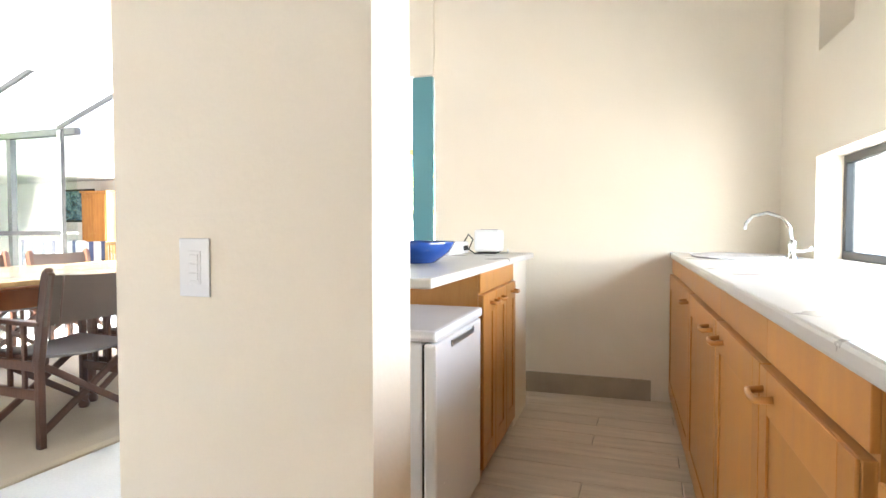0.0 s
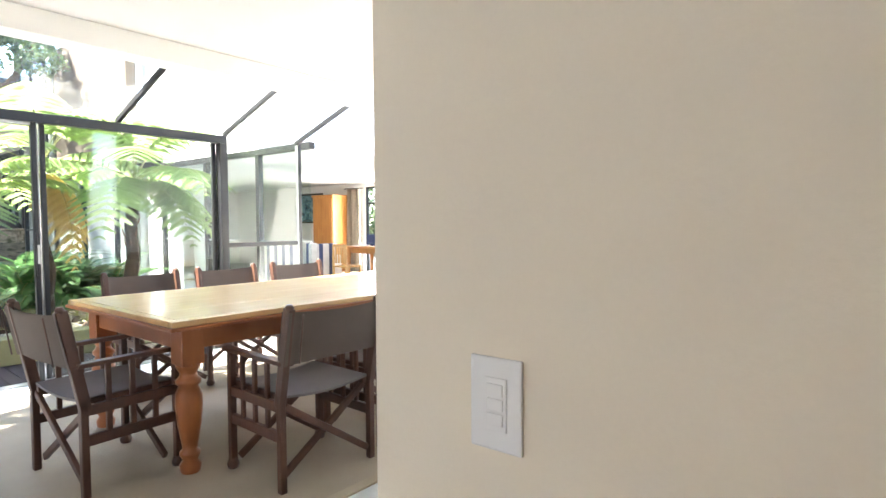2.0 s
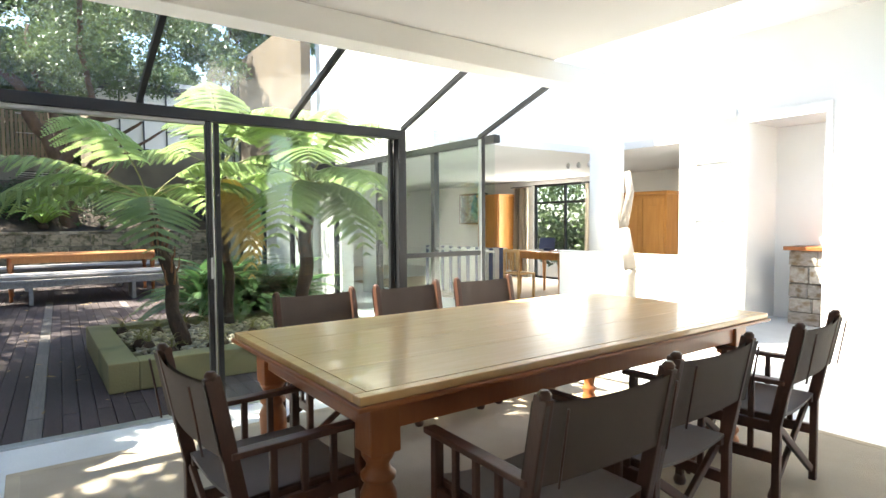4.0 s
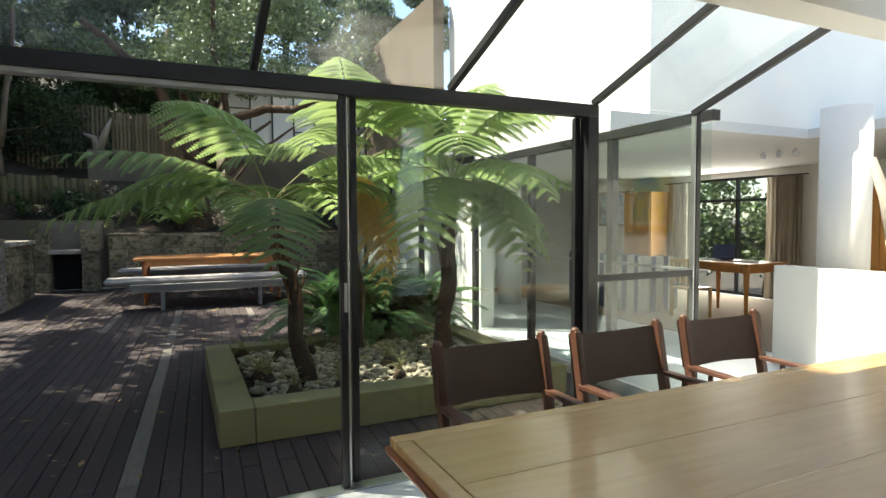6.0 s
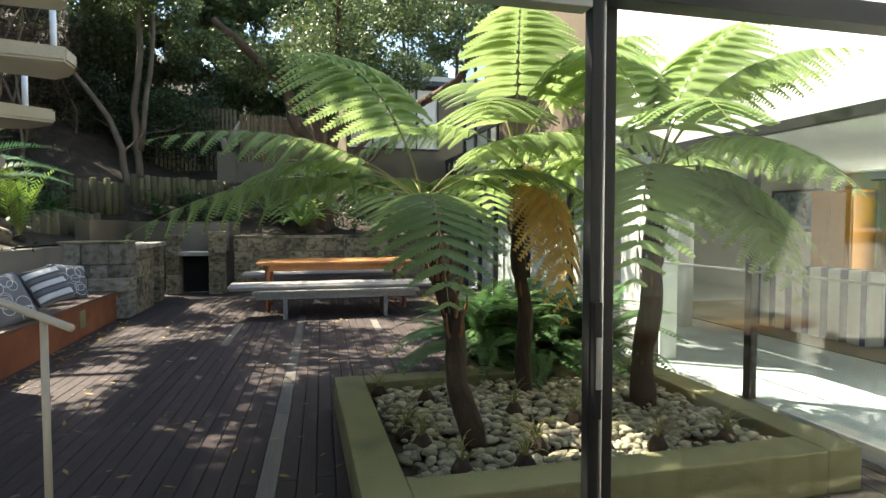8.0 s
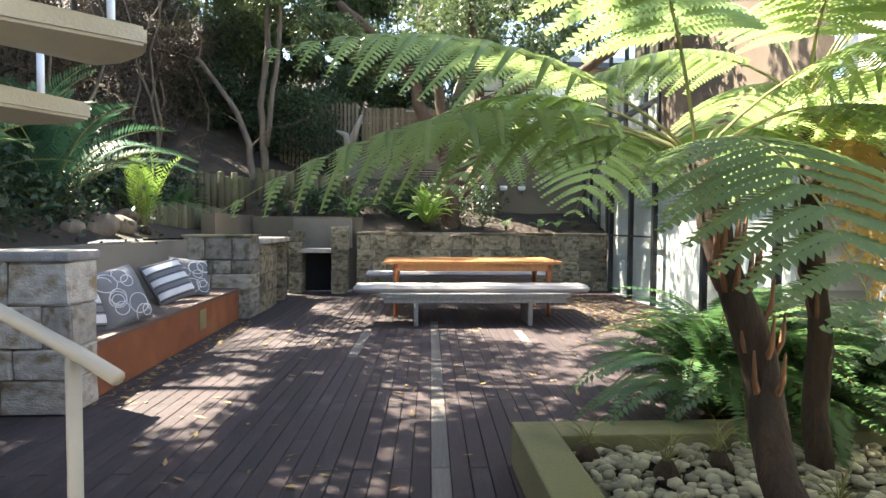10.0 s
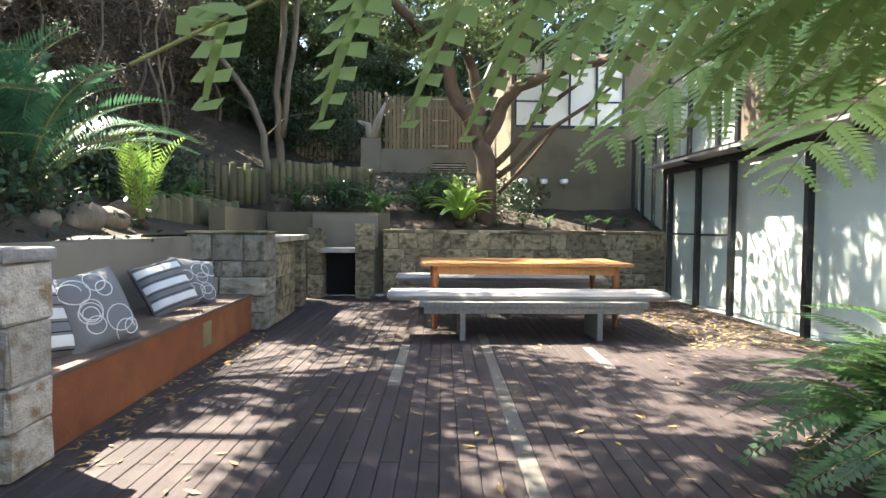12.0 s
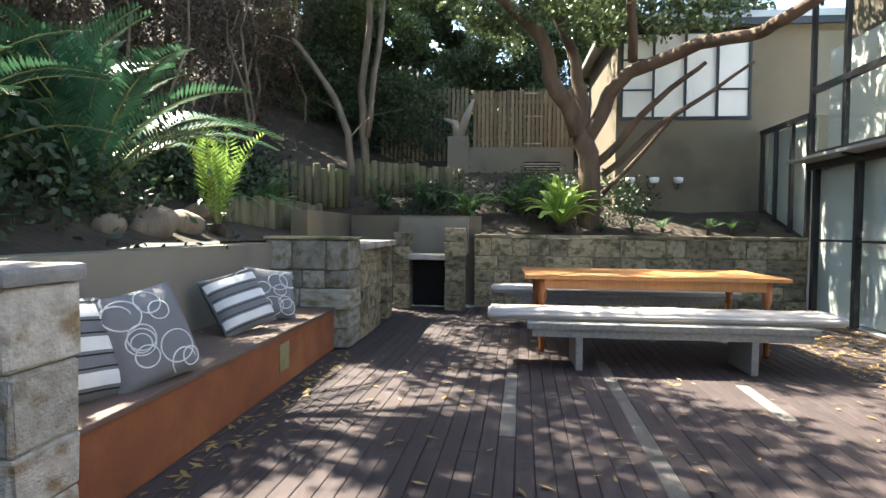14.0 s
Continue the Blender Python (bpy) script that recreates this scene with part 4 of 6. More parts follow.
def canopy_tree(label, base, lean, height, crown_r, count, seed, leaf=LEAF, size=0.085, density=900):
    r = random.Random(seed)
    b = Vector(base)
    top = b + Vector((lean[0], lean[1], height))
    mid = Vector((b.x + r.uniform(-0.3, 0.3), b.y + r.uniform(-0.2, 0.2), top.z - 0.6))
    paths = [([tuple(b), tuple(b.lerp(mid, 0.5) + Vector((r.uniform(-0.15, 0.15), 0, 0))), tuple(mid), tuple(top)], 0.10, 0.05)]
    cl = []
    for i in range(count):
        a, q = r.uniform(0, 6.3), crown_r * math.sqrt(r.uniform(0.02, 1))
        c = top + Vector((q * math.cos(a), q * math.sin(a), r.uniform(-0.9, 1.1)))
        cl.append((c.x, c.y, c.z, r.uniform(0.45, 0.95), 0.65, density))
        if i % 3 == 0:
            paths.append(([tuple(b.lerp(top, r.uniform(0.55, 0.95))), tuple(top.lerp(c, 0.5)), tuple(c)], 0.05, 0.015))
    return tree(label, paths, cl, size, BARK, leaf, seed)


# crowns added out of view to shade and dapple the courtyard and dining floor
# base x and y, then where the crown hangs: x, y, height, spread, clumps, leaves in a clump
SHADE_CROWNS = ((-4.2, -6.6, -3.8, -2.8, 6.6, 2.3, 19, 900), (-6.2, -7.4, -5.2, -1.9, 6.7, 1.7, 24, 1000), (-9.4, -7.6, -9.3, -3.3, 7.0, 1.9, 20, 850), (-10.9, -7.9, -10.8, -3.6, 7.2, 2.0, 19, 900),
          (-12.6, -7.8, -12.6, -1.6, 7.3, 1.9, 9, 520), (-13.6, -8.1, -13.6, -4.1, 7.4, 1.8, 11, 640), (-15.6, -8.0, -15.4, -3.4, 7.5, 2.0, 9, 480), (-18.2, -7.6, -17.6, -2.8, 7.6, 2.1, 9, 480), (-20.4, -8.0, -19.8, -4.2, 7.6, 1.8, 10, 520))
for i, (x, y, cx, cy, cz, spread, clumps, leaves) in enumerate(SHADE_CROWNS):
    z = hill_height(x, y) - 0.1
    canopy_tree("tall tree added out of view to shade the courtyard", (x, y, z), (cx - x, cy - y), cz - z, spread, clumps, 200 + i, LEAF, 0.075, leaves)
for i in range(12):
    x, y = -8.0 - 1.7 * i + rnd(-0.5, 0.5), -9.9 + rnd(-1.0, 0.6)
    canopy_tree("dense dark hillside tree", (x, y, hill_height(x, y) - 0.1), (0.2, 0.8), 4.5 + rnd(0, 1.5), 2.3, 14 if i < 6 else 8, 230 + i, LEAF_DARK, 0.10, 650)
for i in range(9):
    x, y = -25.5 + rnd(-1.5, 1.0), -6.5 + 1.9 * i
    canopy_tree("dense dark tree behind the garden", (x, y, hill_height(x, y) - 0.1), (0.5, 0.2), 3.6 + rnd(0, 2.0), 2.2, 9, 260 + i, LEAF, 0.10, 600)


def undergrowth(name, label, area, count, height, size, leaf, seed, density=260):
    r = random.Random(seed)
    cl = []
    for i in range(count):
        x, y = r.uniform(area[0], area[1]), r.uniform(area[2], area[3])
        cl.append((x, y, hill_height(x, y) + r.uniform(0.1, height), r.uniform(0.35, 0.9), 0.8, density))
    return tagged(new(name, leaf_mesh(cl, size, leaf, seed)), label, "undergrowth", kind="stuff")


undergrowth("brush", "tangled dry brush on the shaded hillside", (-24, -6, -9.5, -5.4), 210, 2.9, 0.045, LEAF_DRY, 301, 700)
undergrowth("undergrowth", "dark green undergrowth on the hillside", (-26, -21.7, -6.5, -1.6), 110, 1.7, 0.05, LEAF_DARK, 302, 380)
undergrowth("hedge_behind", "thick dark thicket behind the fence", (-25.5, -22.2, -6, 6), 130, 3.6, 0.055, LEAF, 303, 900)
undergrowth("far_thicket", "tall dense thicket closing the view up the hill", (-29, -24, -9, 5), 150, 8.0, 0.09, LEAF, 306, 700)
undergrowth("terrace_groundcover", "low green ground cover on the terrace", (-17.0, -7.0, -5.6, -4.0), 190, 0.5, 0.05, LEAF_DARK, 304)
undergrowth("bench_groundcover", "low creeping green plants behind the bench wall", (-12.5, -7.0, -4.2, -3.1), 60, 0.16, 0.04, LEAF_DARK, 307)
undergrowth("wall_groundcover", "low plants behind the stone wall", (-19.5, -18.1, -2.0, 2.5), 40, 0.25, 0.04, LEAF_DARK, 305)


def vines():
    r = random.Random(77)
    for i in range(26):
        x, y = r.uniform(-23, -9), r.uniform(-6.6, -4.9)
        z = hill_height(x, y)
        pts = [(x, y, z - 0.05)]
        for k in range(5):
            pts.append((pts[-1][0] + r.uniform(-0.35, 0.35), pts[-1][1] + r.uniform(-0.25, 0.25), pts[-1][2] + r.uniform(0.5, 0.9)))
        bm = bmesh.new()
        tube(bm, pts, [0.035, 0.03, 0.026, 0.022, 0.018, 0.012], 6)
        solid("bare_stem", bm, BARK_PALE, "thin bare twisting stem in the thicket", "stem", "bare stems", smooth=True)


vines()


def twigs():
    """Pale dead twigs tangled through the brush."""
    r = random.Random(78)
    bm = bmesh.new()
    for i in range(900):
        x, y = r.uniform(-23.5, -7.5), r.uniform(-6.4, -4.6)
        p = Vector((x, y, hill_height(x, y) + r.uniform(0.05, 3.0)))
        d = Vector((r.uniform(-1, 1), r.uniform(-0.5, 0.5), r.uniform(-0.5, 1))).normalized()
        pts = [p]
        for k in range(4):
            d = (d + Vector((r.uniform(-0.5, 0.5), r.uniform(-0.3, 0.3), r.uniform(-0.5, 0.5)))).normalized()
            pts.append(pts[-1] + d * r.uniform(0.1, 0.28))
        tube(bm, pts, [0.008, 0.007, 0.005, 0.004, 0.002], 4, False)
    solid("twigs", bm, BARK_BROWN, "tangle of thin dead twigs in the hillside brush", "twigs", kind="stuff")


twigs()


def palisade(p0, p1, n, z0, h, seed, label):
    r = random.Random(seed)
    t = structure("log_wall", label, "retaining wall")
    for i in range(n):
        x, y = p0[0] + (p1[0] - p0[0]) * i / (n - 1), p0[1] + (p1[1] - p0[1]) * i / (n - 1)
        bm = bmesh.new()
        hh = h * r.uniform(0.92, 1.08)
        lathe(bm, [(0.070, z0 - 0.1), (0.074, z0 + hh * 0.5), (0.068, z0 + hh - 0.015), (0.05, z0 + hh)], x + r.uniform(-0.03, 0.03), y, 8)
        part("pole", bm, LOG, t)
    return t


palisade((-16.6, -4.3), (-17.9, -2.9), 14, 1.72, 0.64, 1, "upright mossy timber poles holding the upper terrace")
palisade((-18.1, -2.7), (-19.3, -0.9), 16, 1.95, 0.55, 2, "weathered timber poles along the terrace")
palisade((-14.0, -3.25), (-16.6, -3.0), 19, 1.12, 0.5, 3, "short timber poles behind the barbecue")

fence = thing("fence", "timber paling fence on a rendered plinth", "fence")
slab("plinth", fence, -21.6, -21.3, -1.2, 1.6, 2.2, 3.2, TAUPE, "taupe rendered plinth", 0.01)
slab("vent", fence, -21.3, -21.28, 0.45, 1.3, 2.65, 2.85, NEAR_BLACK, "dark louvred vent", 0.0)
for k in range(3):
    slab("vent_slat", fence, -21.28, -21.26, 0.45, 1.3, 2.67 + 0.06 * k, 2.695 + 0.06 * k, STONE_PALE, "", 0.0)
for i in range(25):
    y = -0.75 + i * 0.098
    slab("pale", fence, -21.42, -21.395, y, y + 0.075, 3.2, 4.55 + rnd(-0.03, 0.03), FENCE, "", 0.004)
for z in (3.4, 4.25):
    slab("rail", fence, -21.48, -21.42, -0.8, 1.7, z, z + 0.07, FENCE, "", 0.004)
for i in range(20):
    y = -3.2 + i * 0.115
    slab("pale", fence, -22.42, -22.395, y, y + 0.08, 2.9, 4.85 + rnd(-0.04, 0.04), FENCE, "", 0.004)
for z in (3.28, 3.92, 4.46):
    slab("rung", fence, -21.394, -21.38, 0.45, 0.86, z, z + 0.03, STONE_PALE, "pale batten across the palings", 0.003)
slab("gate_pier", fence, -21.7, -21.2, -1.35, -0.85, 2.2, 3.45, TAUPE, "rendered end pier", 0.01)
for i, (a, b, c) in enumerate((((-21.45, -1.1, 3.44), (-21.4, -0.9, 4.0), (-21.4, -0.75, 4.35)), ((-21.45, -1.1, 3.44), (-21.4, -1.2, 3.8), (-21.4, -1.45, 3.9)))):
    bm = bmesh.new()
    tube(bm, (a, b, c), (0.13, 0.09, 0.03), 7)
    if i == 0:
        drift = thing("driftwood", "gnarled grey driftwood stump on the gate pier", "driftwood")
    part("branch", bm, DRIFT, drift, "", True)

# boulders by the cycads
for i, (x, y, s) in enumerate(((-12.05, -2.92, 0.21), (-12.6, -2.98, 0.19), (-11.6, -2.95, 0.12), (-13.5, -3.3, 0.15))):
    bm = bmesh.new()
    bmesh.ops.create_icosphere(bm, subdivisions=3, radius=s)
    for v in bm.verts:
        v.co *= 1 + 0.25 * noise.noise(v.co * 5 + Vector((i, 0, 0)))
        v.co.z *= 0.75
        v.co += Vector((x, y, hill_height(x, y) + s * 0.3))
    solid("boulder", bm, BARK_PALE, "rounded brown boulder on the terrace", "boulder", "terrace boulders", smooth=True)

# ---- back building and upper storey ----
house = structure("back_house", "taupe rendered house behind the garden", "house")
part("wall", boxes((-22.0, -18.6, 2.03, 2.12, 1.0, 5.05), (-22.0, -18.6, 2.12, 7.0, 1.0, 3.33), (-22.0, -18.6, 2.12, 7.0, 4.93, 5.05), (-22.0, -18.6, 4.4, 7.0, 3.33, 4.93)), BROWN_RENDER, house)
part("roof", boxes((-22.3, -18.35, 1.8, 7.2, 5.05, 5.17), bevel=0.01), ROOF_SHEET, house, "pale sheet roof edge")
part("fascia", boxes((-18.42, -18.36, 1.85, 7.2, 4.93, 5.05)), BLACK_ALU, house)
hw = part("window", boxes((-18.66, -18.57, 2.12, 4.42, 3.3, 3.36), (-18.66, -18.57, 2.12, 4.42, 4.86, 4.93)), BLACK_ALU, house, "black framed window with pale panes")
# pale colour raised to stand in for reflections in the bay glass
PANE_PALE = material("pale_glass_backing", (0.78, 0.75, 0.70), 0.6, (0.72, 0.69, 0.64), 2.0)
for k in range(5):
    y = 2.12 + k * 0.565
    part("window_bar", boxes((-18.64, -18.56, y - 0.02, y + 0.02, 3.36, 4.86)), BLACK_ALU, hw)
for k, z in ((0, 3.85), (3, 3.85), (0, 4.4)):
    part("window_bar", boxes((-18.63, -18.565, 2.14 + k * 0.565, 2.66 + k * 0.565, z - 0.015, z + 0.015)), BLACK_ALU, hw)
for k in range(4):
    part("pane", boxes((-18.62, -18.60, 2.14 + k * 0.565, 2.665 + k * 0.565, 3.36, 4.86)), PANE_PALE, hw, "pale sheet filling the window")
for y in (2.28, 2.71, 3.13):
    lamp = thing("wall_lamp", "small white cup-shaped garden wall lamp", "lamp", "wall lamps")
    bm = bmesh.new()
    lathe(bm, [(0.05, 2.13), (0.085, 2.16), (0.09, 2.22), (0.075, 2.235)], -18.46, y, 12)
    part("shade", bm, ENAMEL, lamp, "white glass cup")
    bm = bmesh.new()
    tube(bm, [(-18.46, y, 2.13), (-18.46, y, 2.06), (-18.6, y, 2.04)], 0.012, 6)
    part("bracket", bm, BLACK_ALU, lamp, "thin dark bracket")
bay = structure("window_bay", "tall narrow glazed bay beside the stone wall", "window")
for x in (-18.5, -18.0, -17.45, -16.94):
    member("post", x - 0.03, x + 0.03, LY2 - 0.03, LY2 + 0.03, 1.16, 3.0, parent=bay)
member("header", -18.55, -16.94, LY2 - 0.04, LY2 + 0.04, 3.0, 3.08, parent=bay)
part("blind", boxes((-18.5, -16.94, LY2 + 0.10, LY2 + 0.12, 1.16, 3.0)), PANE_PALE, bay, "pale sheet added for the bright look of the glass")
pane("pane", bay, -18.5, -16.97, LY2 - 0.004, LY2 + 0.004, 1.16, 3.0, GLASS_GREEN)
upper = structure("window_upper", "black framed upper storey windows", "window")
for x in (-16.9, -16.05, -15.14, -14.6):
    member("post", x - 0.04, x + 0.04, LY2 - 0.02, LY2 + 0.04, 2.45, 5.0, parent=upper)
for z in (2.38, 3.35, 4.95):
    member("rail", -16.9, -14.6, LY2 - 0.03, LY2 + 0.05, z, z + 0.09, parent=upper)
pane("pane", upper, -16.9, -14.6, LY2 + 0.01, LY2 + 0.016, 2.47, 4.95, GLASS_GREEN)
part("blind", boxes((-16.9, -14.6, LY2 + 0.25, LY2 + 0.28, 2.4, 4.0)), PANE_PALE, upper, "pale sheet added for the bright look of the glass")
part("timber_lining", boxes((-16.9, -14.6, LY2 + 0.5, LY2 + 0.55, 2.4, 5.0)), BROWN_WALL, upper, "brown timber lining behind the glass")
wall("wall_upper_brown", "brown boarded upper storey wall", BROWN_WALL, (-14.56, -11.0, LY2 + 0.02, LY2 + 0.2, 2.42, 5.0))
solid("eave", boxes((-16.94, -9.3, LY2 - 0.35, LY2 + 0.02, 2.31, 2.35)), ROOF_SHEET, "pale sheet eave over the glazed wing", "eave", kind="structure")
for x in (-15.5, -14.0, -12.5, -11.0):
    bm = bmesh.new()
    bar(bm, (x, LY2 - 0.33, 2.29), (x, LY2 - 0.06, 2.25), 0.03, 0.03)
    solid("eave_bracket", bm, BLACK_ALU, "small black eave bracket", "bracket", "eave brackets", kind="structure")

# ---- spiral stair ----
stair = thing("spiral_stair", "cast concrete spiral stair with slim steel balusters", "stair")
SC = Vector((-7.0, -1.45, 0))
bm = bmesh.new()
tube(bm, [(SC.x, SC.y, 0), (SC.x, SC.y, 4.4)], 0.07, 16)
part("pole", bm, RAIL_PAINT, stair, "beige painted centre pole")


def tread(a, z):
    d, s = Vector((math.cos(a), math.sin(a), 0)), Vector((-math.sin(a), math.cos(a), 0))
    bm = bmesh.new()
    pts = [SC + d * 0.05 - s * 0.07, SC + d * 1.2 - s * 0.24, SC + d * 1.26 - s * 0.1, SC + d * 1.26 + s * 0.1, SC + d * 1.2 + s * 0.24, SC + d * 0.05 + s * 0.07]
    lo = [bm.verts.new((p.x, p.y, z - (0.10 if i in (0, 5) else 0.075))) for i, p in enumerate(pts)]
    hi = [bm.verts.new((p.x, p.y, z)) for p in pts]
    bm.faces.new(lo[::-1])
    bm.faces.new(hi)
    for i in range(6):
        j = (i + 1) % 6
        bm.faces.new((lo[i], lo[j], hi[j], hi[i]))
    bmesh.ops.bevel(bm, geom=bm.edges[:], offset=0.012, segments=2, affect="EDGES")
    part("tread", bm, TREAD, stair, "pale cast concrete tread")
    return SC + d * 1.17


ends = []
for i in range(-1, 15):
    z = 0.45 + 0.232 * i
    ends.append((tread(radians(115 + (8 - i) * 24), z), z))
for (p, z), (q, z2) in zip(ends, ends[1:]):
    bm = bmesh.new()
    tube(bm, [(p.x, p.y, z - 0.02), (p.x, p.y, z + 0.25)], 0.016, 6)
    part("baluster", bm, ENAMEL, stair, "slim pale steel baluster")
rail = thing("handrail", "beige steel tube handrail at the foot of the stair", "handrail", at=pose(0.02, -0.01, 0.0))
bm = bmesh.new()
tube(bm, [(-6.55, 0.0, 1.02), (-6.62, -0.1, 1.045), (-6.75, -0.35, 1.12), (-6.8, -0.9, 1.26), (-6.75, -1.6, 1.42)], 0.0155, 10)
part("rail", bm, RAIL_PAINT, rail, "", True)
for p in ((-6.64, -0.13, 1.04), (-6.78, -1.25, 1.33)):
    bm = bmesh.new()
    tube(bm, [(p[0], p[1], 0), (p[0], p[1], p[2])], 0.0145, 10)
    part("post", bm, RAIL_PAINT, rail, "", True)


# ---- garden furniture ----
def garden_bench(label, x0, x1, y0, y1):
    b = thing("garden_bench", label, "bench", "benches at the garden table")
    slab("plank_seat", b, x0, x1, y0 + 0.25, y1 - 0.25, 0.37, 0.425, GREY_WOOD, "weathered grey plank seat", 0.006)
    slab("apron", b, x1 - 0.05, x1 - 0.02, y0 + 0.3, y1 - 0.3, 0.30, 0.37, GREY_WOOD, "", 0.004)
    for y in (y0 + 0.72, y1 - 0.78):
        slab("leg", b, x0 + 0.04, x1 - 0.03, y - 0.03, y + 0.03, 0, 0.37, GREY_WOOD, "", 0.005)
    return b


garden_bench("weathered grey plank bench with a long cushion", -13.4, -12.82, -0.08, 2.93)
garden_bench("weathered grey plank bench behind the table", -15.62, -15.22, -0.15, 3.0)
for i, (x0, x1) in enumerate(((-13.42, -12.95), (-15.66, -15.2))):
    bm = bmesh.new()
    box(bm, x0, x1, -0.19, 2.98, 0.425, 0.515)
    bmesh.ops.subdivide_edges(bm, edges=[e for e in bm.edges if e.calc_length() > 1], cuts=24)
    bmesh.ops.bevel(bm, geom=[e for e in bm.edges if e.is_manifold and e.calc_face_angle() > 0.5], offset=0.025, segments=3, affect="EDGES")
    for v in bm.verts:
        v.co.z += 0.008 * noise.noise((v.co.x * 3, v.co.y * 2.2, i)) if v.co.z > 0.44 else 0
    c = thing("bench_cushion", "long pale grey padded cushion on the bench", "cushion", "bench cushions")
    part("pad", bm, CUSHION, c, "", True)
    bm = bmesh.new()
    tube(bm, [(x1 - 0.005, -0.14, 0.47), (x1 + 0.002, 1.4, 0.472), (x1 - 0.005, 2.92, 0.47)], 0.005, 5)
    part("piping", bm, CANVAS_SEAT, c, "dark piping")
gt = thing("garden_table", "oiled orange teak plank table on turned legs", "table")
for k in range(6):
    x = -14.7 + k * 0.2
    slab("plank", gt, x + 0.003, x + 0.197, 0.18, 2.76, 0.765, 0.805, TEAK_TOP, "", 0.006)
slab("apron", gt, -13.62, -13.59, 0.35, 2.6, 0.66, 0.765, TEAK_TOP, "", 0.003)
slab("apron", gt, -14.61, -14.58, 0.35, 2.6, 0.66, 0.765, TEAK_TOP, "", 0.003)
LEG = [(0.028, 0.0), (0.034, 0.03), (0.024, 0.06), (0.03, 0.12), (0.042, 0.3), (0.03, 0.42), (0.044, 0.46), (0.03, 0.5), (0.046, 0.56), (0.046, 0.765)]
for x in (-14.58, -13.63):
    for y in (0.36, 2.58):
        bm = bmesh.new()
        lathe(bm, LEG, x, y, 12)
        part("leg", bm, PINE_RED, gt, "turned red-brown leg", True)


def pillow(label, at, size, circles, seed):
    """A plump square cushion, patterned with raised circles or with woven stripes."""
    p = thing("pillow", label, "pillow", "pillows on the bench", at=at)
    def bulge(u, v):
        return 0.085 * (max(0.0, (1 - u ** 4) * (1 - v ** 4))) ** 0.5 * size / 0.45
    def xy(u, v):
        pinch = 1 - 0.07 * (1 - abs(u * v)) * (abs(u) + abs(v)) * 0.6
        return u * size / 2 * pinch, v * size / 2 * pinch
    n = 16
    for s in (1, -1):
        bm = bmesh.new()
        g = {}
        for i in range(n + 1):
            for j in range(n + 1):
                u, v = -1 + 2 * i / n, -1 + 2 * j / n
                x, y = xy(u, v)
                g[i, j] = bm.verts.new((x, y, s * (bulge(u, v) + 0.004)))
        for i in range(n):
            for j in range(n):
                f = bm.faces.new((g[i, j], g[i + 1, j], g[i + 1, j + 1], g[i, j + 1])[::s])
                f.smooth = True
        part("cover", bm, PILLOW_GREY, p, "grey woven cover")
    r = random.Random(seed)
    if circles:
        for k in range(11):
            cu, cv, rad = r.uniform(-0.75, 0.75), r.uniform(-0.75, 0.75), r.uniform(0.22, 0.42)
            pts = []
            for a in range(25):
                u, v = cu + rad * math.cos(a * math.pi / 12), cv + rad * 0.85 * math.sin(a * math.pi / 12)
                if abs(u) < 0.97 and abs(v) < 0.97:
                    pts.append((*xy(u, v), bulge(u, v) + 0.0055))
                elif len(pts) > 2:
                    break
                else:
                    pts = []
            if len(pts) > 2:
                bm = bmesh.new()
                tube(bm, pts, 0.0045, 4)
                part("embroidery", bm, PILLOW_WHITE, p, "white looped embroidery")
    else:
        for v0, v1 in ((-0.78, -0.52), (-0.13, 0.13), (0.52, 0.78)):
            for lo, hi, mat, lift, lab in ((v0, v1, PILLOW_WHITE, 0.0065, "white stripe"), (v0 - 0.09, v0 - 0.06, NEAR_BLACK, 0.006, "thin black stripe"), (v1 + 0.06, v1 + 0.09, NEAR_BLACK, 0.006, "thin black stripe")):
                bm = bmesh.new()
                prev = None
                for i in range(25):
                    u = -0.985 + 1.97 * i / 24
                    row = [bm.verts.new((*xy(u, lo + (hi - lo) * k / 4), bulge(u, lo + (hi - lo) * k / 4) + lift)) for k in range(5)]
                    if prev:
                        for k in range(4):
                            bm.faces.new((prev[k], row[k], row[k + 1], prev[k + 1])).smooth = True
                    prev = row
                part("stripe", bm, mat, p, lab)
    return p


def leaning(x, y, turn, lean, spin=0):
    return pose(x, y, 0.435 + 0.235, 0, 0, turn) @ pose(0, 0, 0, lean, 0, 0) @ pose(0, 0, 0, 0, 0, spin)


pillow("grey scatter cushion with white looped circles", leaning(-10.52, -1.97, 160, 68, 8), 0.53, True, 1)
pillow("grey and white striped scatter cushion half hidden", leaning(-10.13, -2.12, 172, 68, -6), 0.54, False, 2)
pillow("grey and white striped scatter cushion", leaning(-11.99, -2.15, 148, 60, 12), 0.5, False, 3)
pillow("grey scatter cushion with white rings", leaning(-12.58, -2.14, 140, 64, -10), 0.48, True, 4)


